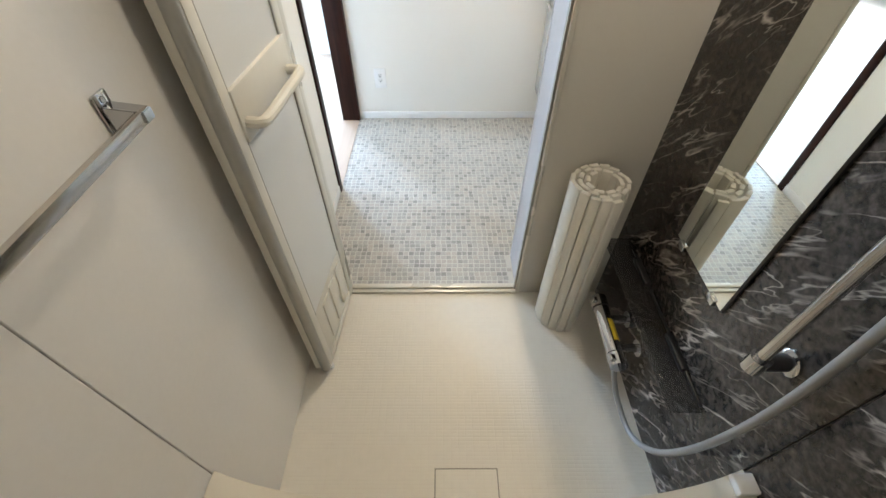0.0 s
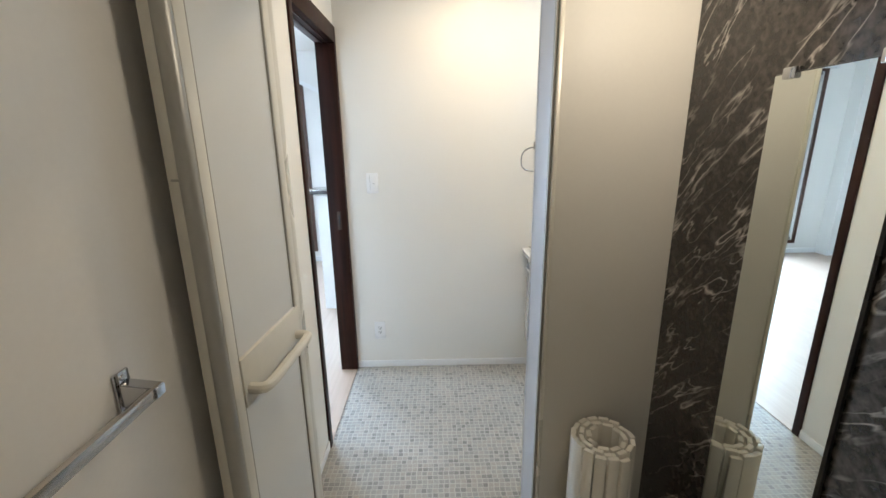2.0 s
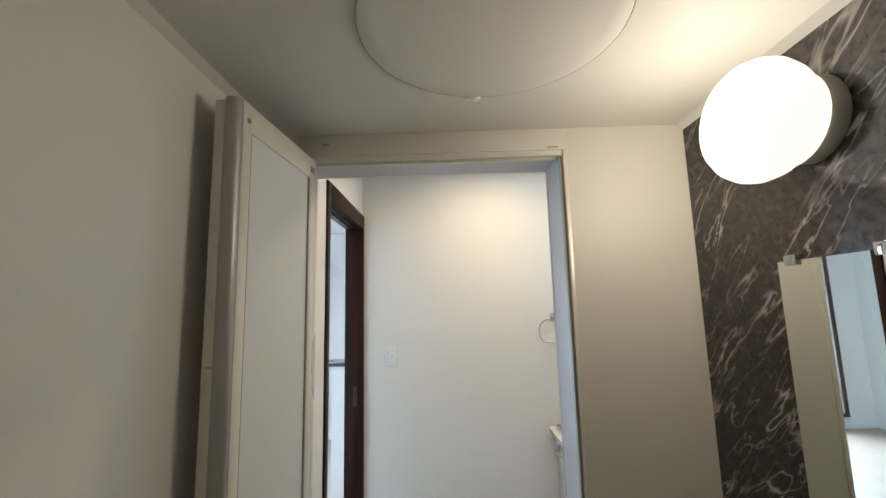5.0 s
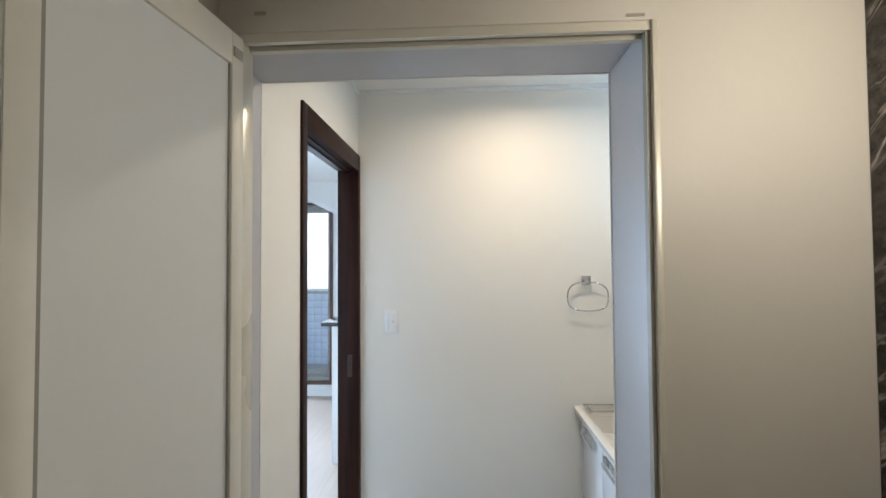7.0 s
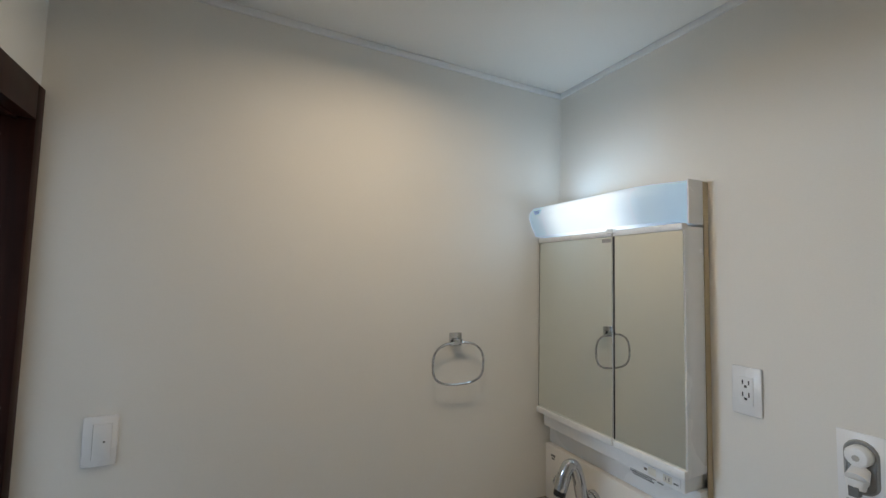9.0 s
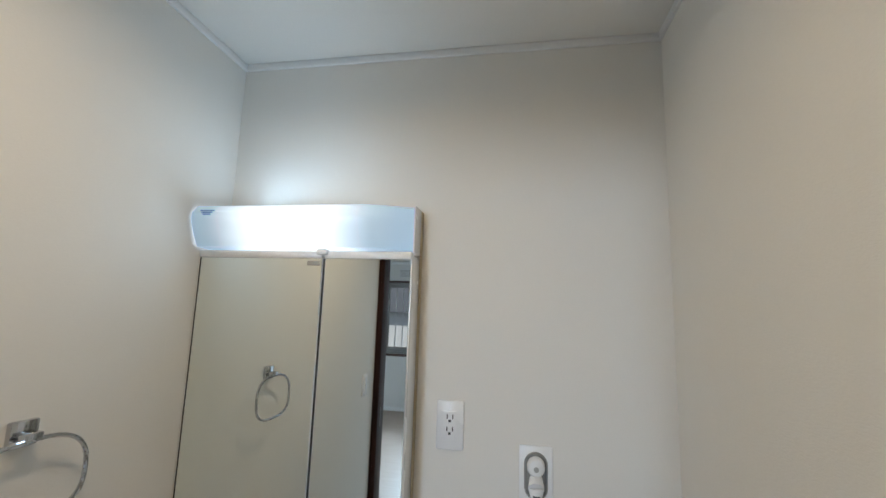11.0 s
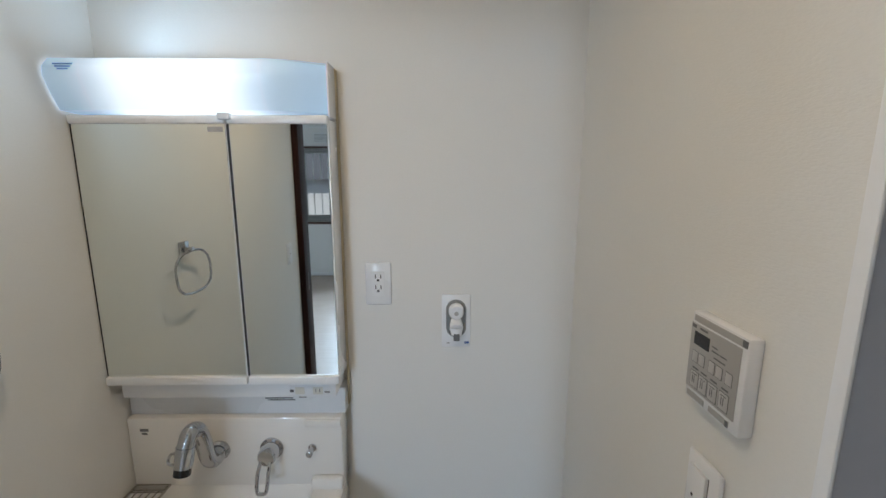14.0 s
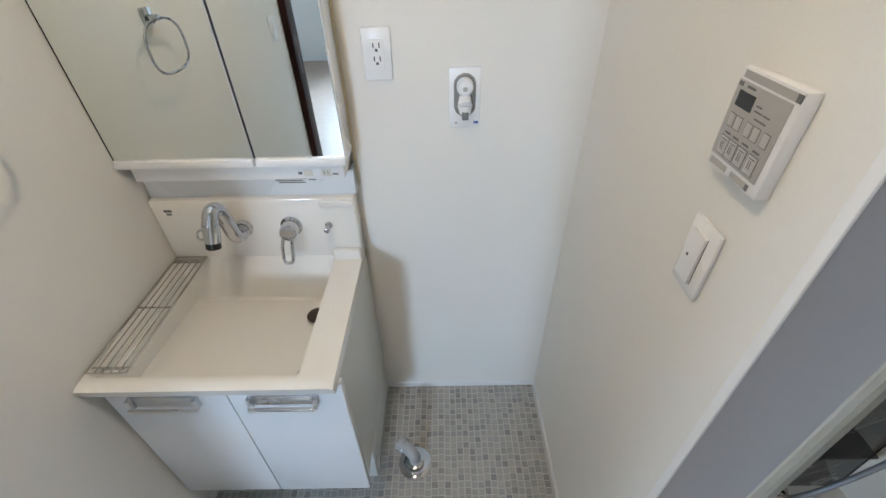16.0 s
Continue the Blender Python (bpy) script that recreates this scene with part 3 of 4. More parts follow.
def house(name, label, x0, x1, y0, y1, h, base=-3.0, face="y", n=3):
    h_ob = thing(name, label, "house")
    part("wall", boxes((x0, x1, y0, y1, base, h)), FAR_WALL, h_ob)
    part("roof", boxes((x0 - 0.4, x1 + 0.4, y0 - 0.4, y1 + 0.4, h, h + 0.25), (x0 + 0.3, x1 - 0.3, y0 + 0.3, y1 - 0.3, h + 0.25, h + 0.8)), ROOF, h_ob)
    for i in range(n):
        if face == "y":
            a = x0 + (x1 - x0) * (i + 0.35) / n
            w = part("window", boxes((a, a + 1.2, y0 - 0.05, y0, -0.4, 0.9), bevel=0.01), ALU, h_ob)
            part("pane", boxes((a + 0.06, a + 1.14, y0 - 0.056, y0 - 0.05, -0.34, 0.84)), PALE_PANE, w)
        else:
            a = y0 + (y1 - y0) * (i + 0.35) / n
            w = part("window", boxes((x1, x1 + 0.05, a, a + 1.2, 0.6, 2.0), bevel=0.01), ALU, h_ob)
            part("pane", boxes((x1 + 0.05, x1 + 0.056, a + 0.06, a + 1.14, 0.66, 1.94)), PALE_PANE, w)
    return h_ob


house("neighbour_house", "pale blue-white neighbouring house behind the balcony", -4.2, 6, 8.2, 14, 3.4, n=0)
house("side_house", "pale neighbouring house beyond the side window", -16, -11, 2.5, 9, 1.5, face="x", n=0)

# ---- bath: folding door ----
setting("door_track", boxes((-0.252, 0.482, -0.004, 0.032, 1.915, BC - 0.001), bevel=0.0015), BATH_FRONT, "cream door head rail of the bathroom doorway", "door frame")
fr = setting("door_1_frame", boxes((0.471, 0.482, -0.006, 0.036, 0.0, 1.915), bevel=0.0015), CREAM_ALU, "cream aluminium folding door frame", "door frame")
part("jamb", boxes((-0.252, -0.212, 0.0, 0.036, 0.0, 1.915), bevel=0.0015), CREAM_ALU, fr)
part("gasket", boxes((0.464, 0.471, 0.004, 0.018, 0.016, 1.905)), GASKET, fr, "dark rubber gasket")
part("head_channel", boxes((-0.212, 0.471, 0.0, 0.010, 1.900, 1.915), (-0.212, 0.471, 0.022, 0.034, 1.896, 1.915)), CREAM_ALU, fr)
part("head_groove", boxes((-0.212, 0.471, 0.010, 0.022, 1.905, 1.915)), GASKET, fr)
sill = setting("door_1_sill", boxes((-0.212, 0.471, -0.008, 0.006, 0.0, 0.012), (-0.212, 0.471, 0.012, 0.034, 0.0, 0.016), (-0.212, 0.471, 0.006, 0.012, 0.0, 0.006), bevel=0.001), CREAM_ALU, "cream aluminium door sill with grooves", "door sill")
part("screw", boxes((-0.19, -0.17, -0.005, 0.0, 1.945, 1.951), (0.43, 0.46, -0.0052, -0.003, 1.92, 1.925)), GASKET, fr)


def leaf(parent, name, m, w, handle):
    """One folding leaf in its own plane: u along, faces at 0 and -t."""
    t = 0.021
    z0, z1 = 0.020, 1.902
    def put(*r, bevel=0.002):
        bm = boxes(*r, bevel=bevel)
        bm.transform(m)
        return bm
    f = part(name, put((0, 0.030, -t, 0, z0, z1), (w - 0.030, w, -t, 0, z0, z1), (0.030, w - 0.030, -t, 0, z1 - 0.055, z1), (0.030, w - 0.030, -t, 0, z0, z0 + 0.035)), CREAM_PLASTIC, parent)
    part("panel", put((0.030, w - 0.030, -t * 0.75, -t * 0.25, 0.30, z1 - 0.055), bevel=0.0), LEAF_PANE, f, "frosted white door panel")
    part("gasket", put((0.030, 0.034, -0.006, -0.0015, 0.30, z1 - 0.055), (w - 0.034, w - 0.030, -0.006, -0.0015, 0.30, z1 - 0.055), bevel=0.0), GASKET, f)
    k = part("kick_panel", put((0.030, w - 0.030, -t * 0.8, -0.004, z0 + 0.035, 0.30)), CREAM_PLASTIC, f, "louvred kick panel")
    for i in range(3):
        part("louvre", put((0.05 + i * 0.075, 0.105 + i * 0.075, -0.004, 0.002, 0.08, 0.27), bevel=0.0015), CREAM_PLASTIC, k)
    if handle:
        h = part("handle", put((0.022, w - 0.030, -0.008, 0.004, 0.925, 1.035)), CREAM_PLASTIC, f, "cream plastic bar handle")
        bm = bmesh.new()
        sweep(bm, [m @ v for v in smooth_path([(0.05, 0.0, 0.962), (0.05, 0.030, 0.962), (0.075, 0.040, 0.962), (w * 0.5, 0.040, 0.962), (w - 0.075, 0.040, 0.962), (w - 0.05, 0.030, 0.962), (w - 0.05, 0.0, 0.962)], 6)], 0.012, 10)
        part("grip", bm, CREAM_PLASTIC, h)
    bm = bmesh.new()
    cyl(bm, m @ Vector((w - 0.018, -0.002, z1 - 0.035)), m @ Vector((w - 0.018, 0.002, z1 - 0.035)), 0.006, n=12)
    part("screw", bm, GASKET, f)
    part("latch", put((0.004, 0.028, -0.002, 0.002, z1 - 0.040, z1 - 0.024), bevel=0.0005), GASKET, f)
    return f


fold = thing("folding_door", "cream bathroom folding door with frosted panels, folded open", "door")
W = 0.345
ang = math.atan2(-0.345, -0.026)
u = Vector((math.cos(ang), math.sin(ang), 0))
nrm = Vector((-u.y, u.x, 0))
if nrm.x < 0:
    nrm = -nrm
M1 = Matrix(((u.x, nrm.x, 0, -0.207), (u.y, nrm.y, 0, -0.006), (0, 0, 1, 0), (0, 0, 0, 1)))
leaf(fold, "leaf", M1, W, True)
ang2 = math.atan2(-0.345, 0.0)
u2 = Vector((math.cos(ang2), math.sin(ang2), 0))
n2v = Vector((-u2.y, u2.x, 0))
if n2v.x < 0:
    n2v = -n2v
M2 = Matrix(((u2.x, n2v.x, 0, -0.266), (u2.y, n2v.y, 0, -0.010), (0, 0, 1, 0), (0, 0, 0, 1)))
leaf(fold, "leaf", M2, W, False)
bm = bmesh.new()
e1 = M1 @ Vector((W + 0.002, -0.018, 0))
cyl(bm, (e1.x, e1.y, 0.02), (e1.x, e1.y, 1.902), 0.0165, n=24)
part("hinge_stile", bm, STILE, fold, "rounded grey hinge stile")
bm = bmesh.new()
cyl(bm, (e1.x + 0.014, e1.y + 0.012, 0.0), (e1.x + 0.014, e1.y + 0.012, 0.024), 0.010, n=12)
part("foot", bm, WHITE_PLASTIC, fold)
bm = bmesh.new()
cyl(bm, (e1.x - 0.030, e1.y, 1.40), (e1.x - 0.014, e1.y, 1.40), 0.005, n=10)
part("bumper", bm, STILE, fold)

# ---- bath: ceiling hatch and hook ----
hatch = thing("ceiling_hatch", "round white inspection hatch in the ceiling", "hatch")
bm = bmesh.new()
lathe(bm, [(0.232, BC - 0.0045), (0.228, BC - 0.006), (0.20, BC - 0.006), (0.01, BC - 0.006)], Matrix.Translation((0.238, -0.430, 0)), 64)
part("cover", bm, BATH_CEIL, hatch)
bm = bmesh.new()
lathe(bm, [(0.2345, BC - 0.004), (0.2345, BC + 0.001)], Matrix.Translation((0.238, -0.430, 0)), 64)
part("gap_ring", bm, GASKET, hatch)
knob = thing("ceiling_hook", "small white ceiling hook by the hatch", "hook")
bm = bmesh.new()
lathe(bm, [(0.012, 0.0), (0.012, -0.004), (0.008, -0.010)], Matrix.Translation((0.225, -0.192, BC)), 16)
part("base", bm, WHITE_PLASTIC, knob)
part("lever", boxes((0.200, 0.224, -0.196, -0.188, BC - 0.008, BC - 0.001), bevel=0.0015), WHITE_PLASTIC, knob)

# ---- bath: globe lamp ----
gl = thing("wall_lamp", "lit opal glass dome wall lamp with grey base", "lamp")
MX = Matrix.Translation((BR, -0.386, 1.807)) @ Matrix.Scale(1.0, 4) @ Matrix.Rotation(radians(-90), 4, "Y")
bm = bmesh.new()
lathe(bm, [(0.060, 0.0), (0.078, 0.002), (0.080, 0.028), (0.076, 0.036)], MX, 40)
part("base", bm, GASKET, gl, "grey lamp base")
bm = bmesh.new()
lathe(bm, [(0.074, 0.034), (0.082, 0.038), (0.082, 0.048), (0.088, 0.052), (0.100, 0.068), (0.108, 0.090), (0.108, 0.108), (0.100, 0.130), (0.084, 0.148), (0.060, 0.161), (0.030, 0.168), (0.006, 0.170)], MX, 48)
g = part("shade", bm, GLOBE, gl, "glowing opal glass dome")
g.visible_shadow = False

# ---- bath: mirror ----
bmir = thing("bath_mirror", "tall narrow frameless mirror on marble wall", "mirror")
part("backing", boxes((BR - 0.007, BR - 0.001, -0.527, -0.277, 0.612, 1.568), bevel=0.0005), BLACK, bmir, "black mirror edge")
part("glass", boxes((BR - 0.010, BR - 0.007, -0.523, -0.279, 0.615, 1.565)), MIRROR, bmir)
for yy in (-0.315, -0.485):
    for zz in (1.556, 0.600):
        part("clip", boxes((BR - 0.016, BR - 0.001, yy - 0.014, yy + 0.014, zz, zz + 0.020), bevel=0.002), CHROME, bmir, "small metal clip")

# ---- bath: rolled tub lid ----
roll = thing("rolled_bath_lid", "ivory slatted bath lid rolled up standing on end", "bath lid")
H = 0.655
ang = 0.0
rad = 0.036
while rad < 0.0885:
    ang += 0.0305 / rad
    rad = 0.036 + 0.0205 * ang / (2 * math.pi)
    x, y = 0.630 + rad * math.cos(ang + 1.2), -0.100 + rad * math.sin(ang + 1.2)
    bm = boxes((-0.0142, 0.0142, -0.0068, 0.0068, 0, H + random.uniform(-0.005, 0.005)), bevel=0.0022)
    bm.transform(Matrix.Translation((x, y, 0.001)) @ Matrix.Rotation(ang + 1.2 + math.pi / 2 + 0.10, 4, "Z"))
    part("slat", bm, LID, roll)

# ---- bath: shelf, tap, hose, bar ----
sh = thing("bath_shelf", "smoky dark shelf along the marble wall", "shelf")
part("board", boxes((0.722, BR - 0.001, -0.660, -0.062, 0.374, 0.384), bevel=0.003), ACRYLIC, sh)
part("back_rail", boxes((0.797, BR, -0.650, -0.070, 0.384, 0.392), bevel=0.003), BLACK, sh)
for yy in (-0.22, -0.50):
    part("bracket", boxes((0.785, BR, yy - 0.055, yy + 0.055, 0.3845, 0.402), bevel=0.003), BLACK, sh)
tap = thing("bath_tap", "chrome thermostatic bath tap with yellow sticker", "tap")
bm = bmesh.new()
cyl(bm, (0.712, -0.235, 0.212), (0.712, -0.405, 0.212), 0.025, n=24)
part("body", bm, CHROME, tap)
for a, b in ((-0.190, -0.230), (-0.410, -0.452)):
    bm = bmesh.new()
    cyl(bm, (0.712, a, 0.212), (0.712, b, 0.212), 0.028, n=20)
    part("handle", bm, CHROME, tap)
    part("lever", boxes((0.680, 0.698, min(a, b) + 0.012, max(a, b) - 0.012, 0.222, 0.242), bevel=0.004), CHROME, tap)
for yy in (-0.228, -0.412):
    bm = bmesh.new()
    cyl(bm, (0.712, yy - 0.004, 0.212), (0.712, yy + 0.004, 0.212), 0.0265, n=20)
    part("collar", bm, BLACK, tap)
for yy in (-0.27, -0.38):
    bm = bmesh.new()
    cyl(bm, (0.715, yy, 0.200), (BR, yy, 0.200), 0.014, n=16)
    cyl(bm, (BR - 0.012, yy, 0.200), (BR, yy, 0.200), 0.028, n=20)
    part("leg", bm, CHROME, tap)
bm = bmesh.new()
n = 8
pr = [bm.verts.new((0.712 + 0.0255 * math.cos(a), y, 0.212 + 0.0255 * math.sin(a))) for y in (-0.29, -0.37) for a in [radians(15 + 75 * i / n) for i in range(n + 1)]]
for i in range(n):
    bm.faces.new((pr[i], pr[i + 1], pr[n + 2 + i], pr[n + 1 + i]))
part("sticker", bm, YELLOW, tap, "yellow warning sticker")
bar2 = thing("slide_bar", "vertical steel shower slide bar on marble wall", "shower bar")
bm = bmesh.new()
cyl(bm, (0.742, -0.695, 0.690), (0.742, -0.695, 1.60), 0.0110, n=24)
part("bar", bm, CHROME, bar2)
for zz in (0.700, 1.585):
    bm = bmesh.new()
    cyl(bm, (0.742, -0.695, zz - 0.018), (0.742, -0.695, zz + 0.018), 0.0185, n=24)
    part("cap", bm, CHROME, bar2)
    bm = bmesh.new()
    cyl(bm, (0.745, -0.695, zz), (BR - 0.006, -0.695, zz), 0.017, n=24)
    part("stem", bm, BLACK, bar2)
    bm = bmesh.new()
    lathe(bm, [(0.027, 0), (0.027, 0.006), (0.020, 0.010)], Matrix.Translation((BR, -0.695, zz)) @ Matrix.Rotation(radians(-90), 4, "Y"), 28)
    part("flange", bm, CHROME, bar2)
hose = thing("shower_hose", "grey flexible shower hose hanging from the tap", "hose")
bm = bmesh.new()
sweep(bm, smooth_path([(0.715, -0.43, 0.190), (0.722, -0.445, 0.13), (0.735, -0.50, 0.075), (0.742, -0.60, 0.075), (0.742, -0.68, 0.17), (0.735, -0.735, 0.33), (0.722, -0.775, 0.55), (0.715, -0.79, 0.80), (0.72, -0.77, 1.10), (0.742, -0.72, 1.40)], 10), 0.0085, 12)
part("tube", bm, GREY_HOSE, hose)
bm = bmesh.new()
cyl(bm, (0.713, -0.428, 0.200), (0.717, -0.434, 0.168), 0.012, n=16)
part("nut", bm, CHROME, hose)

# ---- bath: towel bar ----
tb = thing("towel_bar", "brushed steel towel bar with chrome bracket on the wall", "towel bar")
for yy in (-0.505, -1.105):
    bm = bmesh.new()
    box(bm, BL, BL + 0.006, yy - 0.016, yy + 0.016, 1.055, 1.125, bevel=0.003)
    pl = part("plate", bm, CHROME, tb)
    bm = bmesh.new()
    vs = [bm.verts.new(v) for dy in (-0.011, 0.011) for v in ((BL + 0.005, yy + dy, 1.108), (BL + 0.005, yy + dy, 1.068), (BL + 0.061, yy + dy, 1.082), (BL + 0.061, yy + dy, 1.100))]
    for f in ((0, 1, 2, 3), (7, 6, 5, 4), (0, 4, 5, 1), (1, 5, 6, 2), (2, 6, 7, 3), (3, 7, 4, 0)):
        bm.faces.new([vs[i] for i in f])
    bmesh.ops.bevel(bm, geom=list(bm.edges), offset=0.0015, segments=2, affect="EDGES")
    part("arm", bm, CHROME, tb, "chrome bracket arm")
    for zz in (1.115, 1.064):
        bm = bmesh.new()
        cyl(bm, (BL + 0.005, yy, zz), (BL + 0.008, yy, zz), 0.005, n=12)
        part("screw", bm, STEEL, pl)
bm = boxes((BL + 0.048, BL + 0.059, -1.115, -0.494, 1.081, 1.101), bevel=0.0025)
part("bar", bm, STEEL, tb)

# ---- bath: tub, drain cover ----
tub = thing("bathtub", "cream acrylic bathtub with a broad rim", "bathtub")
bm = bmesh.new()
NX, NY = 48, 36
x0, x1, y0, y1 = BL + 0.002, BR - 0.002, BB + 0.002, -0.802
grid = []
for j in range(NY + 1):
    row = []
    for i in range(NX + 1):
        s, t = i / NX, j / NY
        x = x0 + (x1 - x0) * s
        edge = y1 - 0.062 * (1 - abs(2 * s - 1) ** 3)
        y = y0 + (edge - y0) * t
        dx, dy = min(x - x0, x1 - x) - 0.075, min(y - y0, edge - y) - 0.075
        d = min(dx, dy) if min(dx, dy) > 0 else min(dx, dy)
        k = max(0.0, min(1.0, d / 0.10))
        k = k * k * (3 - 2 * k)
        lip = max(0.0, 1 - (edge - y) / 0.02)
        row.append(bm.verts.new((x, y, 0.440 - 0.40 * k - 0.006 * lip * lip)))
    grid.append(row)
for j in range(NY):
    for i in range(NX):
        bm.faces.new((grid[j][i], grid[j][i + 1], grid[j + 1][i + 1], grid[j + 1][i]))
low = [bm.verts.new((v.co.x, v.co.y - 0.01, 0.0)) for v in grid[NY]]
for i in range(NX):
    bm.faces.new((grid[NY][i], grid[NY][i + 1], low[i + 1], low[i]))
part("shell", bm, TUB, tub)
part("corner_block", boxes((BR - 0.045, BR - 0.002, -0.855, -0.815, 0.440, 0.462), bevel=0.004), WHITE_PLASTIC, tub)
dr = thing("drain_cover", "square cream drain cover flush in bathroom floor", "drain cover")
part("cover", boxes((0.145, 0.331, -0.866, -0.683, -0.001, 0.004), bevel=0.0015), BATH_FLOOR, dr)
part("gap", boxes((0.141, 0.335, -0.870, -0.679, 0.0, 0.0012)), GASKET, dr)

# ---- washroom: vanity ----
VY0, VY1 = 0.836, 1.419
cab = thing("vanity_cabinet", "white two-door vanity base cabinet with grey sides", "cabinet")
for a, c in ((VY0 + 0.004, VY0 + 0.020), (VY1 - 0.020, VY1 - 0.004)):
    part("side_panel", boxes((0.755, WR - 0.008, a, c, 0.20, 0.760), bevel=0.0008), CAB_SIDE, cab, "pale grey side panel")
part("bottom_panel", boxes((0.755, WR - 0.008, VY0 + 0.020, VY1 - 0.020, 0.20, 0.22)), CAB_SIDE, cab)
part("back_panel", boxes((1.20, 1.215, VY0 + 0.020, VY1 - 0.020, 0.22, 0.660)), CAB_SIDE, cab)
part("plinth", boxes((0.860, WR - 0.008, VY0 + 0.006, VY1 - 0.006, 0.0, 0.20), bevel=0.001), CAB_SIDE, cab)
mid = 1.112
for a, b in ((VY0 - 0.006, mid - 0.0015), (mid + 0.0015, VY1 - 0.012)):
    dd = part("door", boxes((0.735, 0.754, a, b, 0.204, 0.764), bevel=0.0015), CAB_WHITE, cab, "gloss white cabinet door")
    c = (a + b) / 2 + 0.008
    part("handle", boxes((0.711, 0.719, c - 0.084, c + 0.084, 0.690, 0.699), (0.719, 0.735, c - 0.084, c - 0.074, 0.690, 0.726), (0.719, 0.735, c + 0.074, c + 0.084, 0.690, 0.726), (0.731, 0.735, c - 0.074, c + 0.074, 0.690, 0.726), bevel=0.001), SATIN, dd, "satin metal bar handle")

basin = thing("vanity_basin", "white ceramic washbasin top with broad side ledge", "washbasin")
bm = bmesh.new()
NX, NY = 52, 56
bx0, bx1 = 0.700, 1.200
grid = []


def ease(v):
    v = max(0.0, min(1.0, v))
    return v * v * (3 - 2 * v)


for j in range(NY + 1):
    row = []
    for i in range(NX + 1):
        x = bx0 + (bx1 - bx0) * i / NX
        y = VY0 + (VY1 - VY0) * j / NY
        k = ease((x - 0.732) / 0.055) * ease((1.168 - x) / 0.030) * ease((y - 0.922) / 0.018) * ease((1.408 - y) / 0.022)
        floor = 0.115 + 0.035 * (x - 0.75) / 0.4 + 0.012 * (1.40 - y) / 0.45
        rim = 0.004 * ease((VY0 + 0.012 - y) / 0.012) + 0.006 * ease((bx0 + 0.014 - x) / 0.014)
        row.append(bm.verts.new((x, y, 0.805 - floor * k - rim)))
    grid.append(row)
for j in range(NY):
    for i in range(NX):
        bm.faces.new((grid[j][i], grid[j][i + 1], grid[j + 1][i + 1], grid[j + 1][i]))
edge = [grid[NY][i] for i in range(NX + 1)][::-1] + [grid[j][0] for j in range(NY - 1, -1, -1)] + [grid[0][i] for i in range(1, NX + 1)]
ins = [bm.verts.new((v.co.x + (0.010 if v.co.x < bx0 + 0.001 else 0), v.co.y, 0.766)) for v in edge]
for i in range(len(edge) - 1):
    bm.faces.new((edge[i], edge[i + 1], ins[i + 1], ins[i]))
part("bowl", bm, CERAMIC, basin)
# upstand at the back
bm = boxes((1.172, 1.236, VY0, VY1, 0.800, 1.010), bevel=0.006)
box(bm, 1.150, 1.175, VY0, VY0 + 0.088, 0.798, 0.838, bevel=0.010)
part("upstand", bm, CERAMIC, basin)
part("upstand_ledge", boxes((1.164, 1.173, VY0 + 0.002, VY0 + 0.100, 0.985, 1.006), bevel=0.004), CERAMIC, basin)
bm = bmesh.new()
lathe(bm, [(0.030, 0.0), (0.030, 0.004), (0.022, 0.008), (0.004, 0.009)], Matrix.Translation((1.050, 0.978, 0.664)), 28)
part("drain_plug", bm, BRONZE, basin, "round dark metal drain plug")
part("maker_mark", boxes((1.1712, 1.1722, 1.362, 1.385, 0.972, 0.980), (1.1712, 1.1722, 1.366, 1.381, 0.962, 0.968)), PRINT, basin)

# tap set
vt = thing("basin_tap", "chrome basin tap with curved spout and lever", "tap")
SX, SY, SZ = 1.172, 1.172, 0.916
bm = bmesh.new()
lathe(bm, [(0.027, 0), (0.027, 0.006), (0.022, 0.012)], Matrix.Translation((SX, SY, SZ)) @ Matrix.Rotation(radians(-90), 4, "Y"), 28)
part("rosette", bm, CHROME, vt)
bm = bmesh.new()
sweep(bm, smooth_path([(SX, SY, SZ), (SX - 0.026, SY + 0.004, SZ - 0.010), (SX - 0.046, SY + 0.008, SZ + 0.010), (SX - 0.062, SY + 0.007, SZ + 0.068), (SX - 0.078, SY + 0.009, SZ + 0.110), (SX - 0.098, SY + 0.015, SZ + 0.114), (SX - 0.112, SY + 0.021, SZ + 0.085)], 8), 0.0205, 20)
part("spout", bm, CHROME, vt)
bm = bmesh.new()
cyl(bm, (SX - 0.111, SY + 0.0205, SZ + 0.088), (SX - 0.122, SY + 0.026, SZ + 0.040), 0.0222, 0.0210, n=24)
part("spray_head", bm, CHROME, vt)
bm = bmesh.new()
cyl(bm, (SX - 0.122, SY + 0.026, SZ + 0.041), (SX - 0.126, SY + 0.028, SZ + 0.022), 0.0195, n=24)
part("nozzle", bm, BLACK, vt, "black rubber nozzle")
bm = bmesh.new()
sweep(bm, smooth_path([(SX - 0.114, SY + 0.040, SZ + 0.072), (SX - 0.112, SY + 0.060, SZ + 0.066), (SX - 0.118, SY + 0.064, SZ + 0.048), (SX - 0.122, SY + 0.046, SZ + 0.044)], 5), 0.0035, 8)
part("spray_lever", bm, CHROME, vt)
bm = bmesh.new()
LY, LZ = 1.030, 0.920
lathe(bm, [(0.031, 0), (0.031, 0.006), (0.025, 0.010), (0.025, 0.040), (0.021, 0.048), (0.008, 0.050)], Matrix.Translation((SX, LY, LZ)) @ Matrix.Rotation(radians(-90), 4, "Y"), 32)
part("mixer_body", bm, CHROME, vt)
bm = bmesh.new()
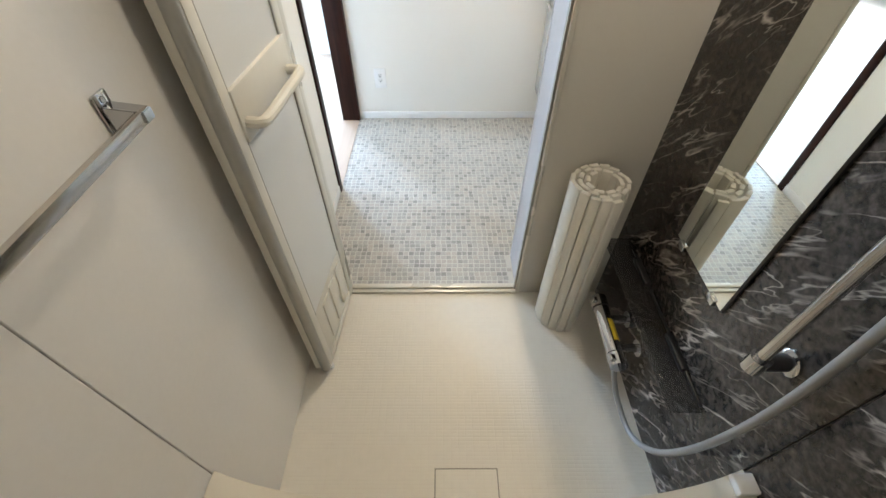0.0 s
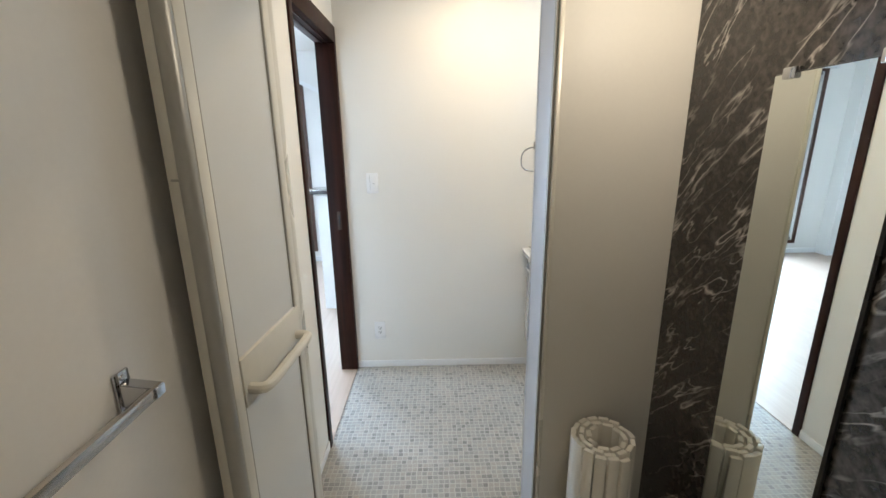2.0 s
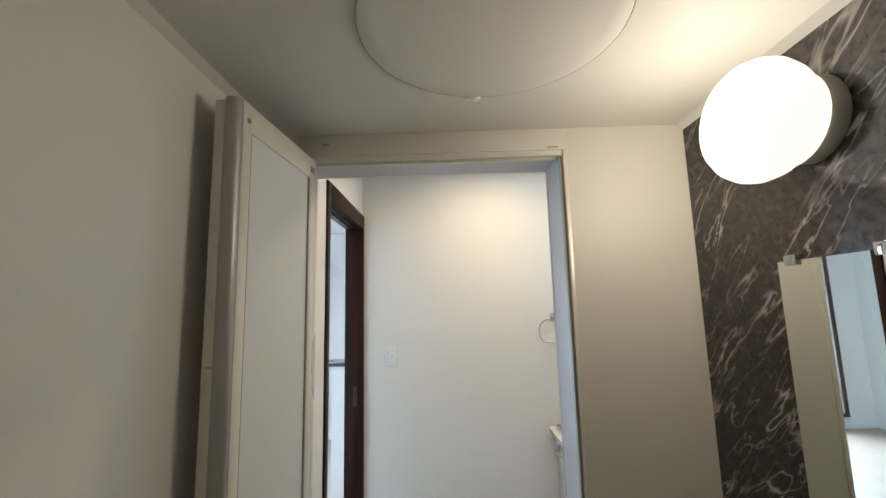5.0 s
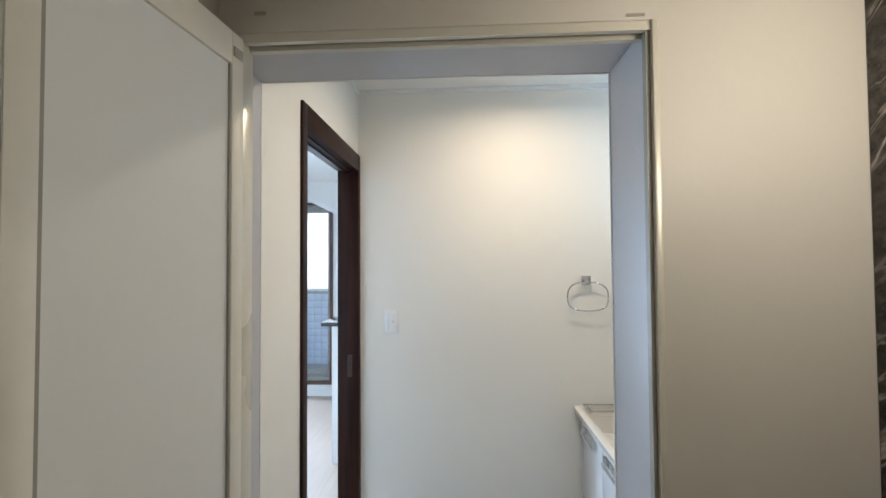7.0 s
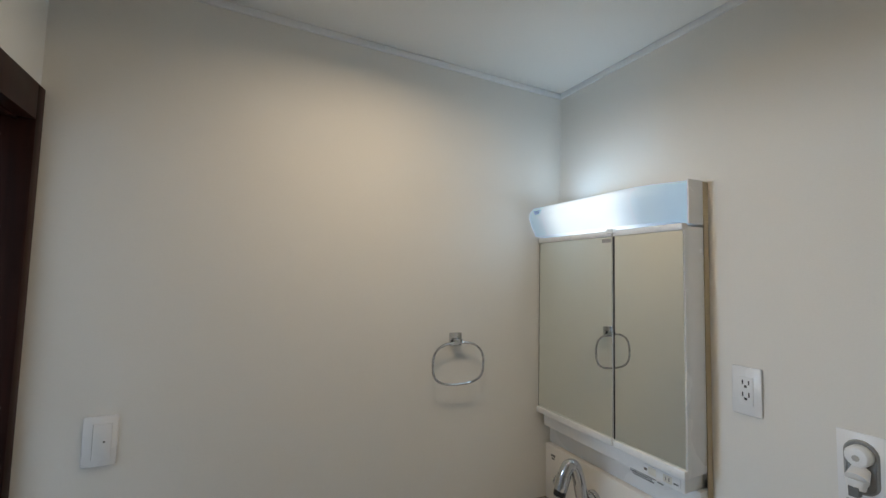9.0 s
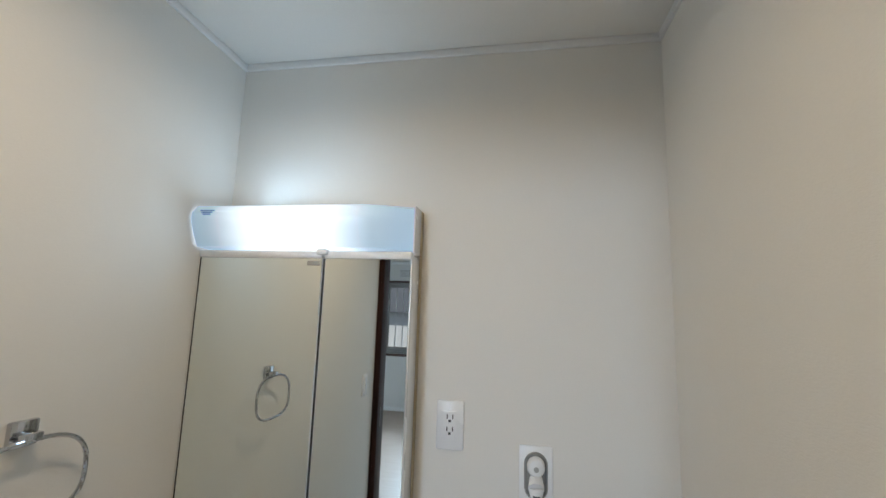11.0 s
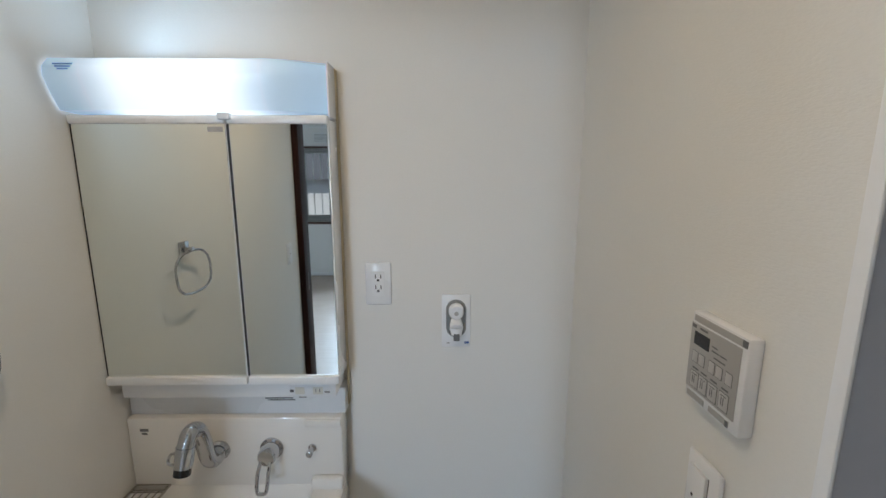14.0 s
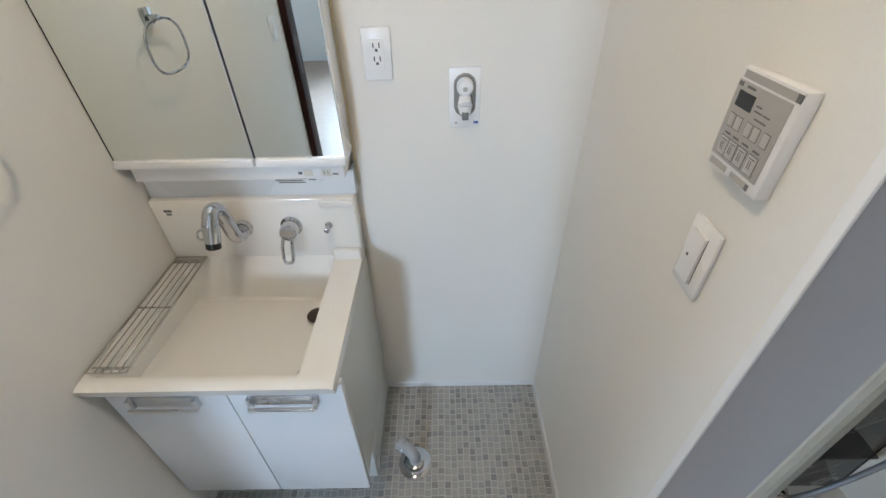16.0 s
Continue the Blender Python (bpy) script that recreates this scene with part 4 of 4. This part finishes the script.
sweep(bm, smooth_path([(SX - 0.044, LY + 0.012, LZ - 0.005), (SX - 0.066, LY + 0.016, LZ - 0.035), (SX - 0.080, LY + 0.014, LZ - 0.070), (SX - 0.082, LY + 0.002, LZ - 0.076), (SX - 0.080, LY - 0.010, LZ - 0.070), (SX - 0.066, LY - 0.012, LZ - 0.035), (SX - 0.044, LY - 0.010, LZ - 0.005)], 6), 0.0048, 10)
part("lever", bm, CHROME, vt)
pk = thing("plug_knob", "small chrome pop-up plug knob on the upstand", "knob")
bm = bmesh.new()
lathe(bm, [(0.011, 0), (0.011, 0.004), (0.006, 0.008), (0.005, 0.020), (0.009, 0.024), (0.009, 0.032), (0.003, 0.035)], Matrix.Translation((SX, 0.920, 0.920)) @ Matrix.Rotation(radians(-90), 4, "Y"), 20)
part("knob", bm, CHROME, pk)

# wire rack on the basin's edge
rk = thing("wire_rack", "steel wire soap rack lying on the basin rim", "rack")
ry0, ry1, rx0, rx1, rz = 1.318, 1.410, 0.742, 1.166, 0.812
bm = bmesh.new()
sweep(bm, [Vector(p) for p in ((rx0, ry0, rz), (rx0, ry1, rz), (rx1, ry1, rz), (rx1, ry0, rz))], 0.0032, 8, True)
part("outer_wire", bm, STEEL, rk)
for i in range(4):
    yy = ry0 + (ry1 - ry0) * (i + 1) / 5
    bm = bmesh.new()
    cyl(bm, (rx0, yy, rz), (rx1, yy, rz), 0.0018, n=8)
    part("wire", bm, STEEL, rk)
for xx in (rx0 + 0.018, (rx0 + rx1) / 2, rx1 - 0.022):
    bm = bmesh.new()
    cyl(bm, (xx, ry0, rz - 0.004), (xx, ry1, rz - 0.004), 0.0024, n=8)
    part("cross_wire", bm, STEEL, rk)
bm = bmesh.new()
sweep(bm, [Vector(p) for p in ((rx0 + 0.008, ry0 + 0.02, rz - 0.012), (rx0 + 0.008, ry1 - 0.02, rz - 0.012), (rx0 + 0.02, ry1 - 0.02, rz - 0.012), (rx0 + 0.02, ry0 + 0.02, rz - 0.012))], 0.002, 8, True)
part("foot_wire", bm, STEEL, rk)
part("stop_plate", boxes((rx1 - 0.020, rx1, ry0 + 0.004, ry1 - 0.004, rz - 0.002, rz + 0.002), bevel=0.0008), STEEL, rk)

# mirror cabinet
MY0 = VY0 - 0.008
mc = thing("mirror_cabinet", "white wall cabinet with two mirror doors", "mirror cabinet")
part("body", boxes((1.155, WR - 0.002, MY0, VY1, 1.130, 1.79), bevel=0.003), WHITE_PLASTIC, mc)
MS = 1.060
for a, b in ((MY0 - 0.001, MS - 0.0025), (MS + 0.0025, VY1 + 0.001)):
    dd = part("door", boxes((1.141, 1.155, a, b, 1.149, 1.779)), WHITE_PLASTIC, mc, "white-edged mirror door")
    part("mirror", boxes((1.137, 1.1405, a + 0.003, b - 0.003, 1.151, 1.777)), MIRROR, dd, "clear mirror glass")
    part("lower_rail", boxes((1.128, 1.156, a, b, 1.130, 1.151), bevel=0.003), WHITE_PLASTIC, dd)
    part("upper_rail", boxes((1.130, 1.156, a, b, 1.777, 1.797), bevel=0.004), WHITE_PLASTIC, dd)
part("gap_strip", boxes((1.1385, 1.1555, MS - 0.0024, MS + 0.0024, 1.151, 1.777)), BLACK, mc, "dark gap between the doors")
part("side_strip", boxes((1.1395, 1.152, VY1 + 0.0012, WB - 0.0005, 1.151, 1.777)), BLACK, mc, "dark gap beside the wall")
part("board_edge", boxes((1.222, WR - 0.001, MY0 - 0.003, MY0 - 0.0005, 1.020, 1.918)), TAN, mc, "tan board edge")
part("hinge_block", boxes((1.120, 1.140, MS - 0.014, MS + 0.014, 1.786, 1.801), bevel=0.002), WHITE_PLASTIC, mc)
part("label", boxes((1.1362, 1.1369, MS + 0.010, MS + 0.045, 1.759, 1.771)), PALE_PRINT, mc, "small printed label on mirror")
part("lower_box", boxes((1.146, WR - 0.002, MY0 + 0.012, VY1 - 0.022, 1.085, 1.130), bevel=0.004), WHITE_PLASTIC, mc)
sp = part("socket_strip", boxes((1.1440, 1.147, MY0 + 0.024, MY0 + 0.135, 1.092, 1.118), bevel=0.001), WHITE_TRIM, mc, "strip with switch and socket")
for a, b in ((0.094, 0.118), (0.046, 0.072)):
    part("socket", boxes((1.1425, 1.1445, MY0 + a, MY0 + b, 1.095, 1.115), bevel=0.0008), CREAM_PLASTIC, sp)
for r in ((1.1418, 1.1428, 0.053, 0.055, 1.101, 1.110), (1.1418, 1.1428, 0.063, 0.065, 1.101, 1.110), (1.1430, 1.1442, 0.122, 0.132, 1.101, 1.108), (1.1430, 1.1442, 0.028, 0.042, 1.099, 1.103)):
    part("slot", boxes((r[0], r[1], MY0 + r[2], MY0 + r[3], r[4], r[5])), PRINT, sp)
part("back_panel", boxes((1.195, WR - 0.002, MY0 + 0.002, VY1, 1.010, 1.085)), WHITE_PLASTIC, mc)
lab = part("caution_label", boxes((1.1940, 1.1952, 0.930, 1.050, 1.046, 1.074)), WHITE_TRIM, mc, "white caution label with grey print")
for k, (a, b) in enumerate(((0.966, 1.048), (0.960, 1.048), (0.972, 1.048), (0.966, 1.040), (0.935, 0.955))):
    zz = 1.069 - 0.0056 * k if k < 4 else 1.060
    part("print_line", boxes((1.1934, 1.1941, a, b, zz - 0.0032, zz)), PRINT, lab)

# vanity lamp
vl = thing("vanity_lamp", "lit white tube lamp with curved cover over the mirrors", "lamp")
part("end_cap", boxes((1.160, WR - 0.002, MY0 - 0.001, MY0 + 0.004, 1.797, 1.920), bevel=0.001), WHITE_PLASTIC, vl)
part("back_box", boxes((1.200, WR - 0.002, MY0 + 0.004, VY1, 1.797, 1.923), bevel=0.002), WHITE_PLASTIC, vl)
bm = bmesh.new()
prof = [(1.200, 1.921), (1.140, 1.919), (1.105, 1.911), (1.087, 1.891), (1.085, 1.872), (1.098, 1.838), (1.116, 1.804), (1.200, 1.800)]
rings = [[bm.verts.new((1.200 - (1.200 - px) * q, yy, pz)) for px, pz in prof] for yy, q in ((MY0 + 0.004, 0.34), (MY0 + 0.02, 0.42), (MY0 + 0.09, 0.93), (MY0 + 0.12, 1.0), (VY1 - 0.001, 1.0))]
for p, q in zip(rings, rings[1:]):
    for i in range(len(prof) - 1):
        bm.faces.new((p[i], p[i + 1], q[i + 1], q[i]))
cv = part("cover", bm, COVER, vl, "glowing frosted cover")
cv.visible_shadow = False
for k in range(3):
    part("sticker", boxes((1.0838, 1.0848, 1.350 + 0.006 * k, 1.392 - 0.004 * k, 1.893 - k * 0.005, 1.896 - k * 0.005)), STICKER, vl, "faint blue printed sticker")


# ---- wall plates ----
def plate(name, label, category, m, w, h, extra, group=""):
    """A bevelled wall plate; local x across, z up, +y out of the wall."""
    p = thing(name, label, category, group)
    bm = boxes((-w / 2, w / 2, 0, 0.008, -h / 2, h / 2), bevel=0.0045)
    bm.transform(m)
    q = part("plate", bm, WHITE_PLASTIC, p)
    for nm, mt, rows in extra:
        bm = boxes(*rows, bevel=0.0006)
        bm.transform(m)
        part(nm, bm, mt, q)
    return p


def sockets():
    out = [("face", WHITE_TRIM, [(-0.017, 0.017, 0.008, 0.0105, -0.034, 0.034)])]
    for c in (0.017, -0.013):
        out.append(("slots", BLACK, [(-0.0090, -0.0062, 0.0105, 0.0112, c - 0.001, c + 0.010), (0.0052, 0.0080, 0.0105, 0.0112, c - 0.001, c + 0.010), (-0.0032, 0.0032, 0.0105, 0.0112, c - 0.009, c - 0.003)]))
    return out


ROCK = [("rocker", WHITE_TRIM, [(-0.024, 0.013, 0.008, 0.013, -0.042, 0.042)]), ("marker", BLACK, [(-0.012, -0.008, 0.013, 0.0136, -0.002, 0.002)]), ("gap", PRINT, [(0.0132, 0.0145, 0.0078, 0.0085, -0.042, 0.042)])]
BACKM = Matrix.Rotation(math.pi, 4, "Z")
SIDEM = Matrix.Rotation(math.pi / 2, 4, "Z")
plate("light_switch", "white single rocker light switch on wall", "light switch", Matrix.Translation((-0.207, WB, 1.216)) @ BACKM, 0.070, 0.120, ROCK, "light switches")
plate("wall_socket", "white double wall socket low on wall", "socket", Matrix.Translation((-0.209, WB, 0.265)) @ BACKM, 0.070, 0.120, sockets(), "sockets")
plate("wall_socket", "white double earthed wall socket beside the vanity", "socket", Matrix.Translation((WR, 0.735, 1.368)) @ SIDEM, 0.070, 0.120, sockets(), "sockets")
plate("light_switch", "white single rocker light switch by the bathroom door", "light switch", Matrix.Translation((0.643, WF, 1.211)), 0.070, 0.122, [(n, m, [(-b, -a, *r) for a, b, *r in rows]) for n, m, rows in ROCK], "light switches")

# washing machine tap in its recessed plate
wt = thing("washing_machine_tap", "white recessed washing machine tap plate", "tap")
WMX = Matrix.Translation((WR, 0.522, 1.260)) @ SIDEM


def wm(*rows, bevel=0.001):
    bm = boxes(*rows, bevel=bevel)
    bm.transform(WMX)
    return bm


part("plate", wm((-0.040, 0.040, 0, 0.006, -0.076, 0.076), bevel=0.0025), WHITE_PLASTIC, wt)
bm = bmesh.new()
ring = [Vector((0.025 * math.cos(a), 0.006, (0.026 if math.sin(a) >= 0 else -0.026) + 0.008 + 0.025 * math.sin(a))) for a in [2 * math.pi * i / 32 for i in range(32)]]
sweep(bm, [WMX @ v for v in ring], 0.0035, 8, True)
part("recess_rim", bm, ALU, wt, "grey recess rim")
bm = bmesh.new()
f = [bm.verts.new(WMX @ (v + Vector((0, 0.001, 0)))) for v in ring]
bm.faces.new(f)
part("recess", bm, ALU, wt)
bm = bmesh.new()
lathe(bm, [(0.021, 0), (0.021, 0.018), (0.017, 0.024), (0.004, 0.026)], WMX @ Matrix.Translation((0, 0.006, 0.032)) @ Matrix.Rotation(radians(-90), 4, "X"), 24)
part("knob", bm, WHITE_PLASTIC, wt)
bm = bmesh.new()
lathe(bm, [(0.006, 0.0), (0.006, 0.002)], WMX @ Matrix.Translation((0, 0.031, 0.030)) @ Matrix.Rotation(radians(-90), 4, "X"), 16)
part("knob_mark", bm, PALE_PRINT, wt)
bm = bmesh.new()
cyl(bm, WMX @ Vector((0, 0.010, 0.004)), WMX @ Vector((0, 0.030, -0.012)), 0.015, 0.019, n=24)
cyl(bm, WMX @ Vector((0, 0.030, -0.012)), WMX @ Vector((0, 0.034, -0.030)), 0.018, 0.014, n=24)
part("outlet", bm, WHITE_PLASTIC, wt)
part("nozzle", wm((-0.008, 0.008, 0.030, 0.048, -0.042, -0.022)), PRINT, wt, "dark grey nozzle")
part("blue_mark", wm((-0.036, -0.024, 0.006, 0.0066, -0.066, -0.060), bevel=0), BLUE_PRINT, wt)
part("grey_mark", wm((0.018, 0.026, 0.006, 0.0066, -0.066, -0.062), bevel=0), PALE_PRINT, wt)

# bathroom heater remote
rm = thing("heater_remote", "white bathroom heater control panel with film strips", "control panel")
RM = Matrix.Translation((0.631, WF, 1.413)) @ Matrix.Diagonal((0.90, 0.88, 0.96, 1))


def rp(*rows, bevel=0.001):
    bm = boxes(*((-b, -a, *r) for a, b, *r in rows), bevel=bevel)
    bm.transform(RM)
    return bm


part("housing", rp((-0.060, 0.060, 0, 0.022, -0.066, 0.066), bevel=0.004), WHITE_PLASTIC, rm)
part("face", rp((-0.057, 0.050, 0.022, 0.0235, -0.048, 0.050), bevel=0.0005), REMOTE_FACE, rm, "pale grey button face")
part("display", rp((-0.047, -0.012, 0.0235, 0.0242, 0.020, 0.039), bevel=0), BLACK, rm, "dark display window")
for px in (-0.046, -0.026, -0.004, 0.020):
    part("key_outline", rp((px - 0.0009, px + 0.0189, 0.0235, 0.0240, -0.0439, -0.0191), bevel=0), PRINT, rm)
    b1 = part("button", rp((px, px + 0.018, 0.0235, 0.0246, -0.043, -0.020), bevel=0.0005), REMOTE_KEY, rm)
    part("symbol", rp((px + 0.005, px + 0.0065, 0.0246, 0.0249, -0.037, -0.026), (px + 0.009, px + 0.0105, 0.0246, 0.0249, -0.037, -0.026), (px + 0.003, px + 0.015, 0.0246, 0.0249, -0.024, -0.0228), bevel=0), PRINT, b1)
for px in (-0.047, -0.031, -0.008, 0.008, 0.028):
    part("key_outline", rp((px - 0.0008, px + 0.0128, 0.0235, 0.0239, -0.0068, 0.0108), bevel=0), PRINT, rm)
    part("button", rp((px, px + 0.012, 0.0235, 0.0245, -0.006, 0.010), bevel=0.0005), REMOTE_KEY, rm)
for px, pw, pz, ph in [(q, 0.014, -0.016, 0.0025) for q in (-0.044, -0.024, -0.002, 0.022)] + [(-0.055, 0.010, 0.043, 0.005), (-0.036, 0.018, 0.044, 0.003), (-0.006, 0.012, 0.030, 0.002), (-0.006, 0.016, 0.024, 0.002), (0.0, 0.024, 0.016, 0.002), (0.012, 0.014, 0.024, 0.002)]:
    part("print", rp((px, px + pw, 0.0235, 0.0238, pz, pz + ph), bevel=0), PRINT, rm)
part("film_strip", rp((-0.052, 0.050, 0.022, 0.0232, 0.053, 0.062), bevel=0), PALE_PRINT, rm, "grey film strip")
for fa, fb in ((-0.052, -0.012), (0.000, 0.042)):
    part("film_strip", rp((fa, fb, 0.022, 0.0232, -0.061, -0.053), bevel=0), PALE_PRINT, rm, "grey film strip")
part("film_tab", rp((0.050, 0.058, 0.022, 0.0234, 0.053, 0.062), bevel=0), PRINT, rm)
part("film_tab", rp((0.036, 0.042, 0.0232, 0.0236, -0.061, -0.053), bevel=0), PRINT, rm)

# towel ring
tr = thing("towel_ring", "chrome towel ring with square mount on wall", "towel ring")
part("mount", boxes((0.745, 0.790, WB - 0.012, WB, 1.398, 1.443), bevel=0.003), CHROME, tr)
part("clasp", boxes((0.752, 0.783, WB - 0.034, WB - 0.012, 1.408, 1.424), bevel=0.003), CHROME, tr)
bm = bmesh.new()
P = []
for a in [2 * math.pi * i / 40 for i in range(40)]:
    c, s = math.cos(a), math.sin(a)
    P.append(Vector((0.768 + 0.098 * math.copysign(abs(c) ** 0.75, c), WB - 0.030 - 0.004 * (1 - s), 1.342 + (0.070 if s > 0 else 0.069) * math.copysign(abs(s) ** (0.8 if s > 0 else 0.6), s))))
sweep(bm, P, 0.0042, 10, True)
part("ring", bm, CHROME, tr)

# washing machine drain elbow on the floor
de = thing("drain_elbow", "grey plastic washing machine drain elbow in chrome flange", "drain")
bm = bmesh.new()
lathe(bm, [(0.062, 0), (0.062, 0.004), (0.050, 0.009), (0.040, 0.010)], Matrix.Translation((0.905, 0.705, 0)), 36)
part("flange", bm, CHROME, de)
bm = bmesh.new()
lathe(bm, [(0.034, 0.008), (0.034, 0.022), (0.026, 0.026)], Matrix.Translation((0.905, 0.705, 0)), 28)
part("collar", bm, CHROME, de)
bm = bmesh.new()
sweep(bm, smooth_path([(0.905, 0.705, 0.020), (0.905, 0.706, 0.050), (0.916, 0.722, 0.072), (0.935, 0.746, 0.080)], 6), 0.0215, 18)
part("elbow", bm, ELBOW, de)
bm = bmesh.new()
cyl(bm, (0.930, 0.740, 0.079), (0.946, 0.760, 0.081), 0.0255, n=24)
part("rim", bm, ELBOW, de)
tagged(mesh("paper_tag", boxes((0.880, 0.905, 0.8375, 0.8415, 0.012, 0.075), bevel=0.001), WHITE_TRIM), "white paper tag on cabinet side", "tag")

# ceiling downlight
dl = thing("downlight", "lit round recessed downlight in washroom ceiling", "lamp")
bm = bmesh.new()
lathe(bm, [(0.062, -0.001), (0.062, -0.006), (0.050, -0.010), (0.048, -0.002)], Matrix.Translation((0.42, 0.89, WC)), 36)
part("trim_ring", bm, WHITE_PLASTIC, dl)
bm = bmesh.new()
lathe(bm, [(0.047, -0.0015), (0.047, -0.003)], Matrix.Translation((0.42, 0.89, WC)), 36)
part("diffuser", bm, DOWN_GLOW, dl)

# ---- mosaic pieces of the washroom floor ----
rng = random.Random(7)
WIDTHS = (0.0196, 0.0210, 0.0210, 0.0220)
PITCH = 0.0242


def piece(w, d, x, y, z=0.0008, k=0.0012):
    return ([(x, y, 0), (x + w, y, 0), (x + w, y + d, 0), (x, y + d, 0), (x + k, y + k, z), (x + w - k, y + k, z), (x + w - k, y + d - k, z), (x + k, y + d - k, z)],
            [(4, 5, 6, 7), (0, 1, 5, 4), (1, 2, 6, 5), (2, 3, 7, 6), (3, 0, 4, 7)])


shared = {}
verts, faces, single = [], [], 0
yy = 0.040
row = 0
while yy < WB - 0.012:
    d = rng.choice((0.0200, 0.0212))
    xx = WL + 0.004 + 0.0022 * math.sin(row * 1.7)
    row += 1
    while xx < WR - 0.012:
        w = rng.choice(WIDTHS)
        near = 0.93 < xx < 1.22 and 0.21 < yy < 0.82 and single < 300
        inside = xx > WL and (yy > WF + 0.006 or -0.275 < xx < 0.47 - w)
        if inside and near:
            if (w, d) not in shared:
                me = bpy.data.meshes.new("mosaic_tile")
                me.from_pydata(*[piece(w, d, 0, 0)[0], [], piece(w, d, 0, 0)[1]])
                me.materials.append(MOSAIC)
                shared[(w, d)] = me
            ob = new("mosaic_tile", shared[(w, d)])
            ob.location = (xx, yy, 0)
            ob.parent = mosaic
            single += 1
        elif inside:
            v, f = piece(w, d, xx, yy)
            o = len(verts)
            verts += v
            faces += [tuple(o + q for q in t) for t in f]
        xx += PITCH
    yy += PITCH
me = bpy.data.meshes.new("mosaic_tiles")
me.from_pydata(verts, [], faces)
me.materials.append(MOSAIC)
rest = tagged(new("mosaic_tiles", me), "grey and beige mosaic pieces of the floor", kind="stuff")
rest.parent = mosaic
